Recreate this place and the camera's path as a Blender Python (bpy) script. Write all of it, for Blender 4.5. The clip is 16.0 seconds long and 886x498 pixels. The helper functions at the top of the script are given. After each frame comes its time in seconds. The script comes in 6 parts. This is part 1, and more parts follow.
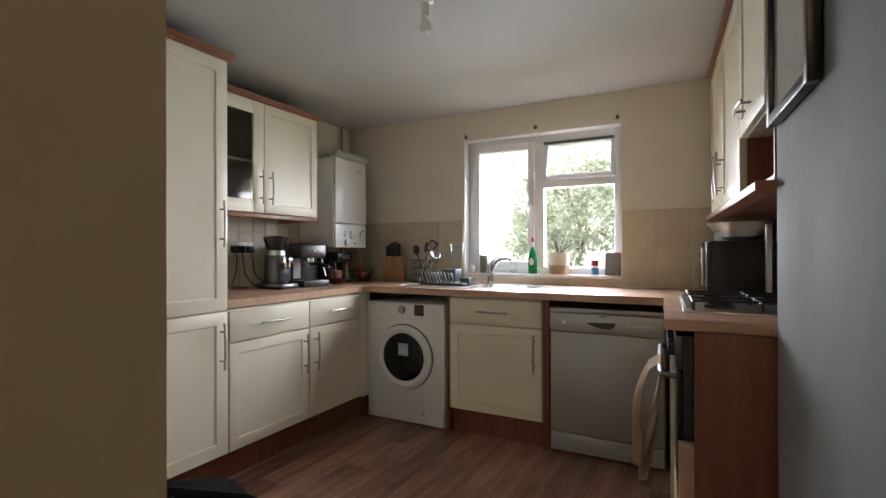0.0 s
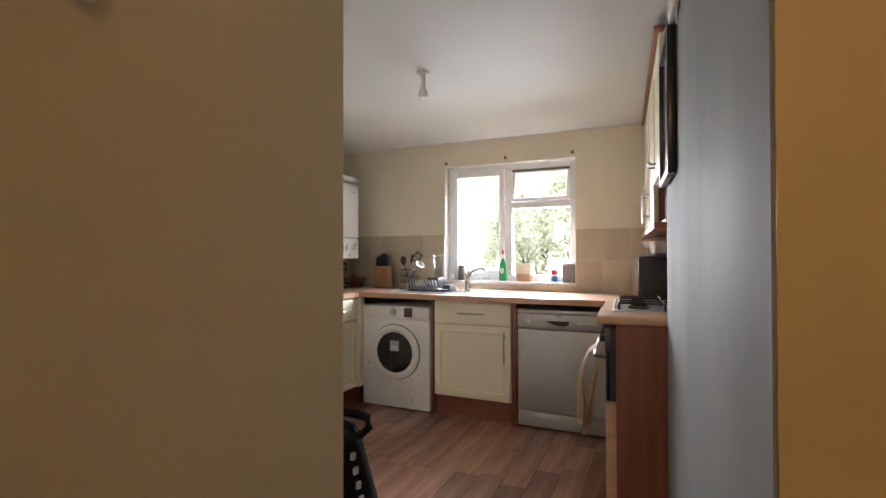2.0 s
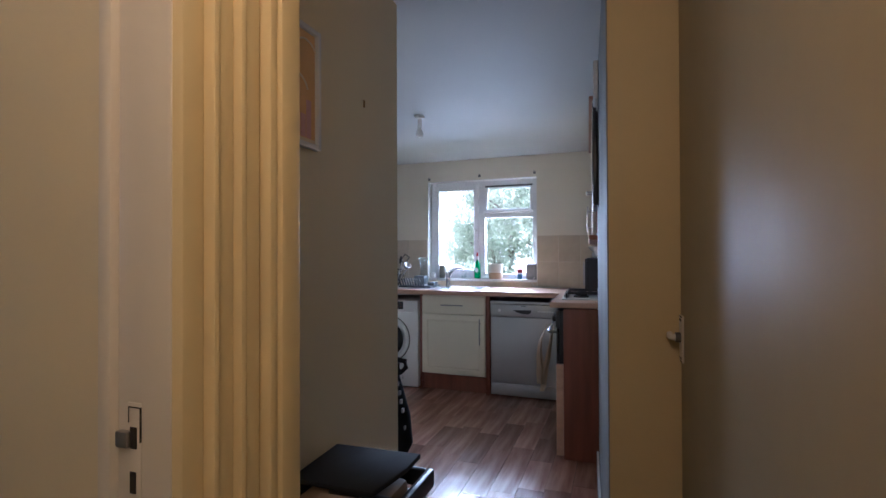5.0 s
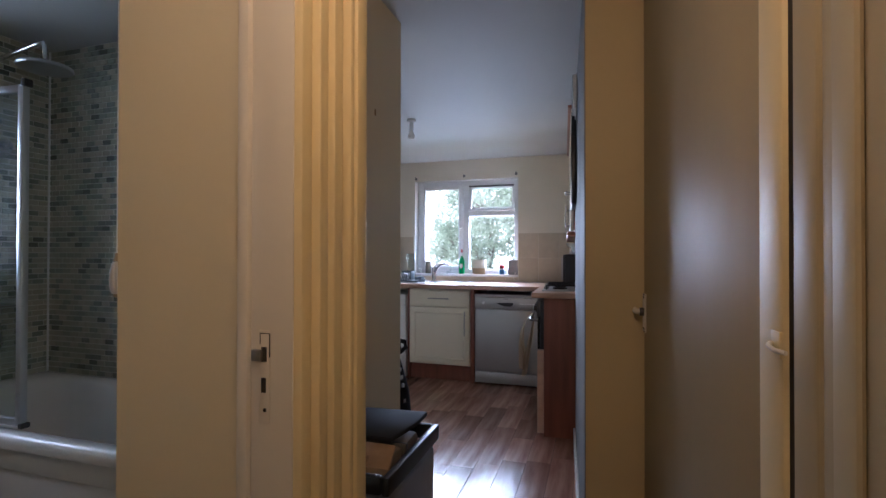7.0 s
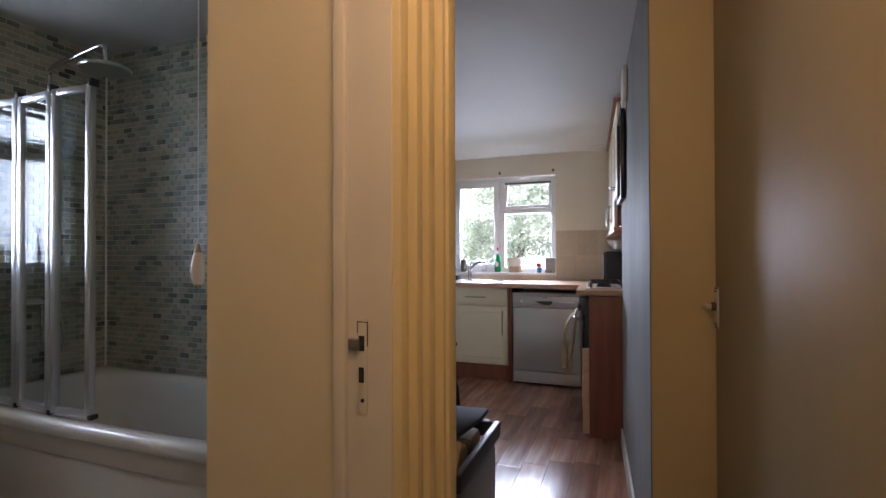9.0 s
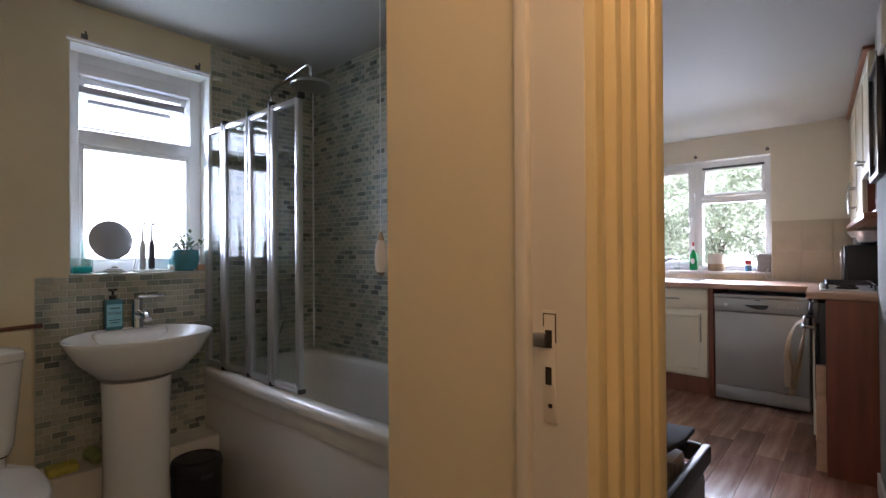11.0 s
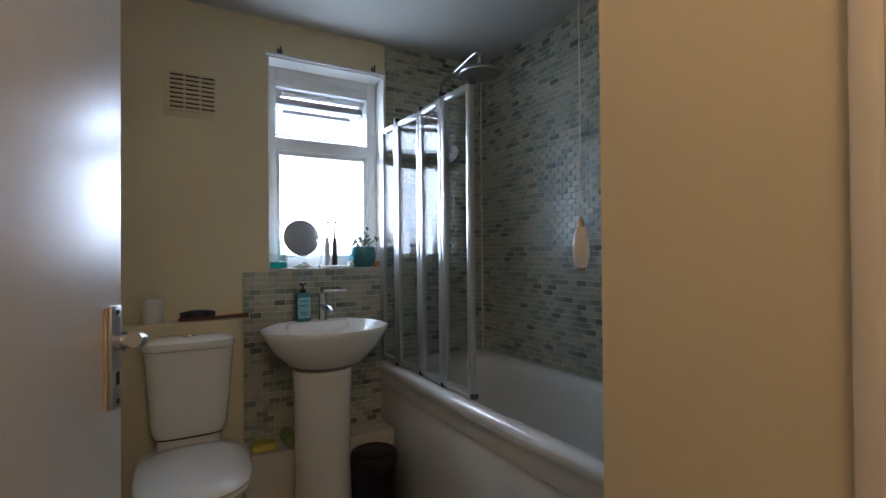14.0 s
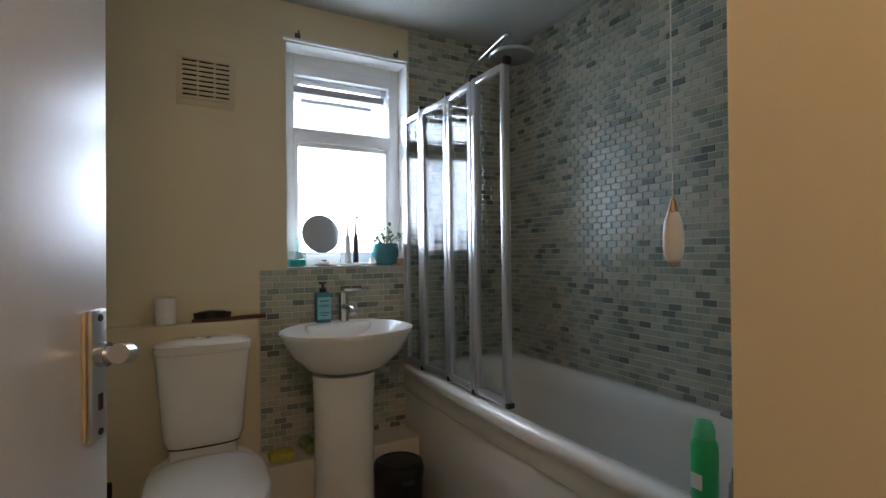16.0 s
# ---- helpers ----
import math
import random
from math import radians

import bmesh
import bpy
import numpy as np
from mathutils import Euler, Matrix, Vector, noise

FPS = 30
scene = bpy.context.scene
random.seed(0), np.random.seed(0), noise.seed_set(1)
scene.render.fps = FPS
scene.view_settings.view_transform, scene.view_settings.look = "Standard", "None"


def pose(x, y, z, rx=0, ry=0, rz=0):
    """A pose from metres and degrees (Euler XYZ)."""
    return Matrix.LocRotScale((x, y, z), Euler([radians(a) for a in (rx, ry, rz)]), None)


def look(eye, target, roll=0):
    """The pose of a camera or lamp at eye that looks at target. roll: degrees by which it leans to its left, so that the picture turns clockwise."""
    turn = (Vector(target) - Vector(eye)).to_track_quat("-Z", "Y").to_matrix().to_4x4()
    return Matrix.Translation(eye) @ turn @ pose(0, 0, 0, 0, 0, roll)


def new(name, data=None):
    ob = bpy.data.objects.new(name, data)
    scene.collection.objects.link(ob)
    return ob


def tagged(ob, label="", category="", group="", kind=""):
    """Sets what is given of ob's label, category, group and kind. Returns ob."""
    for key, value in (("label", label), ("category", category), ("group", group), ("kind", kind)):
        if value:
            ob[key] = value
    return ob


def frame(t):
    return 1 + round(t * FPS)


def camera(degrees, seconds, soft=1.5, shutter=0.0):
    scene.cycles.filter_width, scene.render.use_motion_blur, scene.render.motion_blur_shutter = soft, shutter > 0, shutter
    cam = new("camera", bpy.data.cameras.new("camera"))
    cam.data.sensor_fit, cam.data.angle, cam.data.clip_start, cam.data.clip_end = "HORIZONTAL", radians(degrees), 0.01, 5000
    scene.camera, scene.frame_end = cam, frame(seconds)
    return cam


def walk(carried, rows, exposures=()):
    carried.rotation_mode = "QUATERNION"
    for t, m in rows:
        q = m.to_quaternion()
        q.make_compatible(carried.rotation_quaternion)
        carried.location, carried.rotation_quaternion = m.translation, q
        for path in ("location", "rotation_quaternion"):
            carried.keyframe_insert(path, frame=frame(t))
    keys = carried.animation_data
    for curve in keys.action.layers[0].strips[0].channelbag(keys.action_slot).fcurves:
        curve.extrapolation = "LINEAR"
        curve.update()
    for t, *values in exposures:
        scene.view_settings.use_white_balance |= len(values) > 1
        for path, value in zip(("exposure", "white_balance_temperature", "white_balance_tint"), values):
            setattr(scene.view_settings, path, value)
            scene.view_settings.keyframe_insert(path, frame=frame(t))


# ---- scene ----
cam = camera(85.2, 16.0)
# seconds, eye, yaw, pitch, roll
PATH = [
    (0.0, 0.205, 0.048, 1.150, 27.80, 0.16, -0.18),
    (0.5, 0.237, -0.081, 1.171, 26.48, 0.26, -0.15),
    (1.0, 0.270, -0.222, 1.187, 25.24, 0.40, -0.13),
    (1.5, 0.317, -0.374, 1.200, 24.50, 0.51, -0.12),
    (2.0, 0.364, -0.536, 1.212, 24.05, 0.57, -0.11),
    (2.5, 0.391, -0.699, 1.222, 23.31, 0.54, -0.11),
    (3.0, 0.414, -0.828, 1.231, 22.34, 0.47, -0.08),
    (5.5, 0.533, -1.388, 1.238, 19.33, 0.50, -0.11),
    (6.0, 0.540, -1.447, 1.228, 18.35, 0.46, 0.05),
    (6.5, 0.536, -1.502, 1.213, 17.83, 0.47, 0.07),
    (7.0, 0.518, -1.556, 1.201, 17.52, 0.49, 0.09),
    (7.5, 0.496, -1.595, 1.192, 17.33, 0.49, 0.07),
    (8.0, 0.476, -1.608, 1.190, 17.34, 0.48, -0.00),
    (8.2, 0.462, -1.603, 1.188, 17.43, 0.51, -0.09),
    (10.3, 0.348, -1.501, 1.165, 32.85, 0.37, -0.10),
    (10.5, 0.347, -1.494, 1.162, 35.19, 0.41, -0.25),
    (11.0, 0.341, -1.487, 1.157, 41.01, 0.47, -0.36),
    (11.5, 0.329, -1.482, 1.153, 46.18, 0.51, -0.39),
    (12.0, 0.314, -1.473, 1.146, 50.76, 0.62, -0.41),
    (12.5, 0.297, -1.468, 1.142, 54.38, 0.69, -0.40),
    (13.0, 0.263, -1.454, 1.142, 57.08, 0.69, -0.40),
    (13.5, 0.216, -1.434, 1.143, 58.86, 0.66, -0.42),
    (14.0, 0.165, -1.414, 1.143, 59.88, 0.55, -0.43),
    (14.5, 0.112, -1.400, 1.142, 60.52, 0.52, -0.44),
    (15.0, 0.069, -1.392, 1.139, 60.98, 0.52, -0.47),
    (15.5, 0.038, -1.390, 1.136, 61.33, 0.50, -0.51),
    (16.0, 0.014, -1.392, 1.133, 61.65, 0.47, -0.51),
]
EXPOSURES = [(0.0, 1.80, 6600, 18), (1.5, 2.36, 6800, 20), (3.0, 2.56, 6400, 22), (5.5, 1.76, 4900, 19), (8.2, 1.90, 5600, 24), (10.3, 2.08, 5950, 24), (13.0, 1.98, 5500, 20), (16.0, 2.2, 5850, 17)]
walk(cam, [(t, pose(x, y, z, 90 + pitch, 0, yaw) @ pose(0, 0, 0, 0, 0, roll)) for t, x, y, z, yaw, pitch, roll in PATH], EXPOSURES)

# ---- world, daylight, lamps ----
world = bpy.data.worlds.new("sky")
scene.world = world
world.use_nodes = True
wn = world.node_tree.nodes
sky = wn.new("ShaderNodeTexSky")
sky.sky_type, sky.sun_disc = "NISHITA", False
sky.sun_elevation, sky.sun_rotation = radians(48), radians(200)
sky.air_density, sky.dust_density = 1.0, 4.0
wn["Background"].inputs["Strength"].default_value = 0.14
world.node_tree.links.new(sky.outputs[0], wn["Background"].inputs["Color"])


def lamp(name, kind, m, energy, colour, size=0.1, size_y=0.0, spread=180):
    data = bpy.data.lights.new(name, kind)
    data.energy, data.color = energy, colour
    if kind == "AREA":
        data.shape, data.size, data.size_y = "RECTANGLE", size, size_y or size
        data.spread = radians(spread)
    elif kind == "SUN":
        data.angle = size
    else:
        data.shadow_soft_size = size
    ob = new(name, data)
    ob.matrix_world = m
    return ob


lamp("sun", "SUN", look((4, -6, 9), (0, 0, 0)), 4.5, (1.0, 0.96, 0.9), radians(12))
# sky light entering by the two windows
lamp("kitchen_daylight", "AREA", look((-0.79, 3.60, 1.42), (-0.79, 0.0, -0.70)), 12.8, (0.84, 0.93, 1.0), 1.0, 0.75, 135)
lamp("bathroom_daylight", "AREA", look((-2.27, -0.74, 1.58), (0.0, -0.74, 1.1)), 3.3, (0.72, 0.88, 1.0), 0.50, 0.9)
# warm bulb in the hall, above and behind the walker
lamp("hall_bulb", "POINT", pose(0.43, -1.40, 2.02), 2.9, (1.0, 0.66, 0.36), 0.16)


# ---- materials ----
def mat(name, colour, rough=0.5, metal=0.0, vary=0.0, scale=8.0, bump=0.0, fine=120.0, stretch=(1, 1, 1), colour2=None,
        random_by="", gloss_vary=0.0, spec=0.5, coat=0.0, spread=0.2, wave=0.0):
    """A procedural surface: two scales of noise in colour, fine relief, and an optional tint per piece."""
    m = bpy.data.materials.new(name)
    m.use_nodes = True
    nt = m.node_tree
    n, l = nt.nodes, nt.links
    b = n["Principled BSDF"]
    b.inputs["Roughness"].default_value = rough
    b.inputs["Metallic"].default_value = metal
    b.inputs["Specular IOR Level"].default_value = spec
    b.inputs["Coat Weight"].default_value = coat
    b.inputs["Base Color"].default_value = (*colour, 1)
    tc = n.new("ShaderNodeTexCoord")
    mp = n.new("ShaderNodeMapping")
    mp.inputs["Scale"].default_value = stretch
    l.new(tc.outputs["Object"], mp.inputs["Vector"])
    big = n.new("ShaderNodeTexNoise")
    big.inputs["Scale"].default_value, big.inputs["Detail"].default_value = scale, 6
    small = n.new("ShaderNodeTexNoise")
    small.inputs["Scale"].default_value, small.inputs["Detail"].default_value = fine, 3
    l.new(mp.outputs[0], big.inputs["Vector"])
    l.new(mp.outputs[0], small.inputs["Vector"])
    last = None
    if vary or colour2:
        mix = n.new("ShaderNodeMix")
        mix.data_type = "RGBA"
        c2 = colour2 or tuple(c * (1 - vary) for c in colour)
        mix.inputs["A"].default_value, mix.inputs["B"].default_value = (*colour, 1), (*c2, 1)
        add = n.new("ShaderNodeMath")
        add.operation, add.use_clamp = "MULTIPLY_ADD", True
        l.new(small.outputs["Fac"], add.inputs[0])
        add.inputs[1].default_value = 0.35
        ramp = n.new("ShaderNodeMapRange")
        ramp.inputs["From Min"].default_value, ramp.inputs["From Max"].default_value = 0.35, 0.68
        ramp.inputs["To Min"].default_value, ramp.inputs["To Max"].default_value = -0.15, 0.8
        l.new(big.outputs["Fac"], ramp.inputs["Value"])
        l.new(ramp.outputs[0], add.inputs[2])
        l.new(add.outputs[0], mix.inputs["Factor"])
        last = mix.outputs["Result"]
    if random_by:
        if random_by == "object":
            rnd = n.new("ShaderNodeObjectInfo").outputs["Random"]
        else:
            rnd = n.new("ShaderNodeNewGeometry").outputs["Random Per Island"]
        hsv = n.new("ShaderNodeHueSaturation")
        rr = n.new("ShaderNodeMapRange")
        rr.inputs["To Min"].default_value, rr.inputs["To Max"].default_value = 1 - spread, 1 + spread
        l.new(rnd, rr.inputs["Value"])
        l.new(rr.outputs[0], hsv.inputs["Value"])
        if last:
            l.new(last, hsv.inputs["Color"])
        else:
            hsv.inputs["Color"].default_value = (*colour, 1)
        last = hsv.outputs[0]
    if last:
        l.new(last, b.inputs["Base Color"])
    if bump:
        bp = n.new("ShaderNodeBump")
        bp.inputs["Strength"].default_value, bp.inputs["Distance"].default_value = bump, 0.002
        l.new(small.outputs["Fac"], bp.inputs["Height"])
        l.new(bp.outputs[0], b.inputs["Normal"])
        if wave:
            wv, wb = n.new("ShaderNodeTexNoise"), n.new("ShaderNodeBump")
            wv.inputs["Scale"].default_value, wv.inputs["Detail"].default_value = 7.0, 2
            l.new(n.new("ShaderNodeNewGeometry").outputs["Position"], wv.inputs["Vector"])
            wb.inputs["Strength"].default_value, wb.inputs["Distance"].default_value = wave, 0.02
            l.new(wv.outputs["Fac"], wb.inputs["Height"])
            l.new(bp.outputs[0], wb.inputs["Normal"])
            l.new(wb.outputs[0], b.inputs["Normal"])
    if gloss_vary:
        gr = n.new("ShaderNodeMapRange")
        gr.inputs["From Min"].default_value, gr.inputs["From Max"].default_value = 0.3, 0.7
        gr.inputs["To Min"].default_value, gr.inputs["To Max"].default_value = max(0.02, rough - gloss_vary), rough + gloss_vary
        l.new(big.outputs["Fac"], gr.inputs["Value"])
        l.new(gr.outputs[0], b.inputs["Roughness"])
    return m


def glass_mat(name, tint=(1, 1, 1), rough=0.0, gloss=1.0):
    m = bpy.data.materials.new(name)
    m.use_nodes = True
    n, l = m.node_tree.nodes, m.node_tree.links
    n.remove(n["Principled BSDF"])
    out = n["Material Output"]
    tr, gl, mx = n.new("ShaderNodeBsdfTransparent"), n.new("ShaderNodeBsdfGlossy"), n.new("ShaderNodeMixShader")
    lw, pw, ad = n.new("ShaderNodeLayerWeight"), n.new("ShaderNodeMath"), n.new("ShaderNodeMath")
    tr.inputs["Color"].default_value = (*tint, 1)
    gl.inputs["Roughness"].default_value = rough
    pw.operation, ad.operation = "POWER", "MULTIPLY_ADD"
    l.new(lw.outputs["Facing"], pw.inputs[0])
    pw.inputs[1].default_value = 5.0
    l.new(pw.outputs[0], ad.inputs[0])
    ad.inputs[1].default_value, ad.inputs[2].default_value = 0.85 * gloss, 0.04 * gloss
    l.new(ad.outputs[0], mx.inputs[0])
    l.new(tr.outputs[0], mx.inputs[1])
    l.new(gl.outputs[0], mx.inputs[2])
    l.new(mx.outputs[0], out.inputs["Surface"])
    return m


PAINT = mat("cream_wall_paint", (0.76, 0.67, 0.46), 0.42, vary=0.05, scale=1.6, bump=0.18, fine=90)
KPAINT = mat("pale_cream_kitchen_paint", (0.79, 0.74, 0.61), 0.5, vary=0.06, scale=1.8, bump=0.18, fine=80)
# base darkened to grey so the window light on this wall looks weaker
GLOSSWALL = mat("dimmed_satin_wall_paint", (0.29, 0.305, 0.30), 0.72, vary=0.16, scale=3.5, bump=0.4, fine=30, spec=0.12, stretch=(1, 1, 0.5), gloss_vary=0.05)
CEIL = mat("white_ceiling_paint", (0.56, 0.555, 0.535), 0.66, vary=0.05, scale=1.2, bump=0.25, fine=60)
GLOSS = mat("cream_gloss_woodwork", (0.72, 0.67, 0.57), 0.56, spec=0.2, vary=0.05, scale=3, bump=0.12, fine=40, gloss_vary=0.06)
YGLOSS = mat("aged_cream_gloss_woodwork", (0.78, 0.645, 0.35), 0.46, spec=0.3, vary=0.07, scale=4, bump=0.15, fine=45, gloss_vary=0.06)
# cream darkened, the dimness of the hall's east side is in this paint
DOORPAINT = mat("dimmed_cream_door_paint", (0.43, 0.36, 0.215), 0.46, spec=0.09, vary=0.08, scale=3, bump=0.12, fine=40, stretch=(1, 1, 0.4), gloss_vary=0.02)
DOORWHITE = mat("brushed_white_gloss_door", (0.64, 0.645, 0.64), 0.30, spec=0.4, vary=0.04, scale=5, bump=0.07, fine=30, stretch=(6, 6, 2.0), gloss_vary=0.015)
CREAM = mat("cream_vinyl_cabinet", (0.83, 0.78, 0.62), 0.36, vary=0.05, scale=2.5, bump=0.05)
CHERRY = mat("cherry_wood_panel", (0.25, 0.082, 0.048), 0.4, vary=0.35, scale=3, bump=0.1, fine=60, stretch=(6, 6, 0.5))
CHERRYH = mat("cherry_wood_moulding", (0.33, 0.13, 0.065), 0.35, vary=0.3, scale=3, bump=0.1, fine=60, stretch=(5, 0.6, 5))
BEECH = mat("beech_laminate_worktop", (0.63, 0.40, 0.27), 0.36, vary=0.22, scale=5, bump=0.06, fine=140, stretch=(1.2, 4, 4), gloss_vary=0.06)
PLANK = mat("brown_oak_vinyl", (0.23, 0.112, 0.078), 0.20, scale=3, colour2=(0.37, 0.205, 0.145), bump=0.16, fine=26, stretch=(7, 0.7, 1), random_by="object", gloss_vary=0.06, wave=0.14, spread=0.34)
DARKJOINT = mat("dark_floor_joint", (0.08, 0.05, 0.035), 0.6, vary=0.2)
UPVC = mat("white_upvc", (0.82, 0.83, 0.83), 0.25, vary=0.03, scale=3)
WHITE = mat("white_enamel", (0.80, 0.80, 0.79), 0.25, vary=0.03, scale=4)
CERAMIC = mat("white_glazed_ceramic", (0.80, 0.79, 0.75), 0.08, vary=0.03, scale=4, coat=0.3)
ACRYLIC = mat("white_bath_acrylic", (0.78, 0.76, 0.72), 0.16, vary=0.03, scale=3)
HANDLE = mat("satin_nickel", (0.42, 0.41, 0.39), 0.34, 1.0, vary=0.08)
CHROME = mat("polished_chrome", (0.72, 0.72, 0.74), 0.08, 1.0, vary=0.05)
STEEL = mat("brushed_steel", (0.55, 0.55, 0.55), 0.3, 1.0, vary=0.15, scale=4, bump=0.08, fine=200, stretch=(1, 1, 12))
DARKSTEEL = mat("dark_brushed_steel", (0.15, 0.15, 0.15), 0.32, 1.0, vary=0.2, scale=5, bump=0.08, fine=200)
SILVER = mat("silver_painted_steel", (0.42, 0.42, 0.42), 0.36, 0.45, vary=0.06, scale=3, bump=0.04, fine=250)
ALU = mat("matt_aluminium", (0.66, 0.66, 0.67), 0.28, 0.9, vary=0.06, scale=6)
BLACK = mat("black_plastic", (0.02, 0.02, 0.022), 0.35, vary=0.2, scale=10)
MATTBLACK = mat("matt_black_cloth", (0.016, 0.016, 0.018), 0.95, spec=0.08, vary=0.4, scale=20, bump=0.3, fine=300)
# near black: painted-in shade of holes and gaps, also dark screws and seams
DARKSHADE = mat("painted_shade_and_dark_parts", (0.03, 0.025, 0.02), 0.8, vary=0.2)
GLASS = glass_mat("window_glass")
SCREENGLASS = glass_mat("shower_screen_glass", (0.90, 0.93, 0.94), 0.0, 0.6)
DRINKGLASS = glass_mat("clear_drinking_glass", (0.90, 0.93, 0.93))
KTILE = mat("beige_wall_tile", (0.60, 0.52, 0.39), 0.42, spec=0.3, vary=0.12, scale=9, bump=0.08, fine=60, random_by="object", spread=0.06)
GROUT = mat("pale_grout", (0.66, 0.62, 0.53), 0.8, vary=0.1, scale=20)
BGROUT = mat("pale_green_grey_grout", (0.68, 0.68, 0.61), 0.7, vary=0.1, scale=20)


# ---- building helpers ----
def box(bm, x0, x1, y0, y1, z0, z1, bevel=0.0, seg=2):
    r = bmesh.ops.create_cube(bm, size=1, matrix=Matrix.Translation(((x0 + x1) / 2, (y0 + y1) / 2, (z0 + z1) / 2)) @ Matrix.Diagonal((abs(x1 - x0), abs(y1 - y0), abs(z1 - z0), 1)))
    if bevel:
        es = list({e for v in r["verts"] for e in v.link_edges})
        bmesh.ops.bevel(bm, geom=es, offset=bevel, segments=seg, profile=0.5, affect="EDGES")
    return bm


def cyl(bm, p0, p1, r0, r1=None, seg=20, caps=True):
    a, b = Vector(p0), Vector(p1)
    d = b - a
    m = Matrix.Translation((a + b) / 2) @ d.to_track_quat("Z", "Y").to_matrix().to_4x4()
    bmesh.ops.create_cone(bm, cap_ends=caps, cap_tris=False, segments=seg, radius1=r0, radius2=r0 if r1 is None else r1, depth=d.length, matrix=m)
    return bm


def lathe(bm, profile, seg=32, m=None, sx=1.0, sy=1.0):
    """Turns (radius, height) pairs about z; sx, sy squash the ring."""
    m = m or Matrix()
    rings = []
    for r, z in profile:
        rings.append([bm.verts.new(m @ Vector((r * sx * math.cos(2 * math.pi * i / seg), r * sy * math.sin(2 * math.pi * i / seg), z))) for i in range(seg)])
    for a, b in zip(rings, rings[1:]):
        for i in range(seg):
            bm.faces.new((a[i], a[(i + 1) % seg], b[(i + 1) % seg], b[i]))
    if profile[0][0] > 1e-4:
        bm.faces.new(rings[0][::-1])
    if profile[-1][0] > 1e-4:
        bm.faces.new(rings[-1])
    return bm


def tube(bm, pts, r, seg=10, r_end=None):
    """A round bar along the points."""
    pts = [Vector(p) for p in pts]
    rings, up = [], Vector((0.31, 0.17, 0.93))
    for i, p in enumerate(pts):
        d = (pts[min(i + 1, len(pts) - 1)] - pts[max(i - 1, 0)]).normalized()
        s = d.cross(up)
        if s.length < 1e-3:
            s = d.cross(Vector((1, 0, 0)))
        s.normalize()
        u = s.cross(d)
        rr = r if r_end is None else r + (r_end - r) * i / (len(pts) - 1)
        rings.append([bm.verts.new(p + rr * (math.cos(2 * math.pi * k / seg) * s + math.sin(2 * math.pi * k / seg) * u)) for k in range(seg)])
    for a, b in zip(rings, rings[1:]):
        for k in range(seg):
            bm.faces.new((a[k], a[(k + 1) % seg], b[(k + 1) % seg], b[k]))
    bm.faces.new(rings[0][::-1])
    bm.faces.new(rings[-1])
    return bm


def arc(c, r, a0, a1, n, ax="xz"):
    """Points on a part of a circle in the plane named."""
    out = []
    for i in range(n + 1):
        a = radians(a0 + (a1 - a0) * i / n)
        p = [c[0], c[1], c[2]]
        p["xyz".index(ax[0])] += r * math.cos(a)
        p["xyz".index(ax[1])] += r * math.sin(a)
        out.append(tuple(p))
    return out


def mesh_of(name, bm, material, smooth=35):
    bmesh.ops.recalc_face_normals(bm, faces=bm.faces)
    me = bpy.data.meshes.new(name)
    if smooth:
        lim = radians(smooth)
        for f in bm.faces:
            f.smooth = True
        for e in bm.edges:
            if len(e.link_faces) != 2 or e.calc_face_angle(0) > lim:
                e.smooth = False
    bm.to_mesh(me)
    bm.free()
    me.materials.append(material)
    return me


def part(name, bm, material, parent, label="", smooth=35):
    ob = new(name, mesh_of(name, bm, material, smooth))
    ob.parent = parent
    if label:
        ob["label"] = label
    return ob


def thing(name, label, category, x, y, z, turn=0.0, group=""):
    e = new(name)
    e.empty_display_size = 0.1
    e.matrix_basis = pose(x, y, z, 0, 0, turn)
    return tagged(e, label, category, group, "thing")


def structure(name, bm, material, label, category, smooth=0):
    ob = new(name, mesh_of(name, bm, material, smooth))
    return tagged(ob, label, category, "", "structure")


def B(*a, **k):
    return box(bmesh.new(), *a, **k)


def prism(pts, z0, z1):
    bm = bmesh.new()
    lo = [bm.verts.new((x, y, z0)) for x, y in pts]
    hi = [bm.verts.new((x, y, z1)) for x, y in pts]
    bm.faces.new(lo[::-1])
    bm.faces.new(hi)
    for i in range(len(pts)):
        j = (i + 1) % len(pts)
        bm.faces.new((lo[i], lo[j], hi[j], hi[i]))
    return bm


# ---- the shell ----
CZ = 2.185                      # ceiling
KL, KR, KB, KF = -2.448, 0.72, 0.352, 3.36      # kitchen: left, right, back, window wall
BX, BT, BS = -2.05, 0.12, -1.80                  # bathroom: window wall, tiled wall, far side wall
HX, SX0 = -0.275, -0.255        # hall wall, bathroom side of the door stub

floor = structure("floor", B(-2.6, 1.2, -2.9, 3.6, -0.06, -0.006), DARKJOINT, "brown wood-effect vinyl floor through hall and kitchen", "floor")
structure("ceiling", B(-2.6, 1.2, -2.9, 3.65, CZ, CZ + 0.1), CEIL, "white painted ceiling with soft sheen", "ceiling")

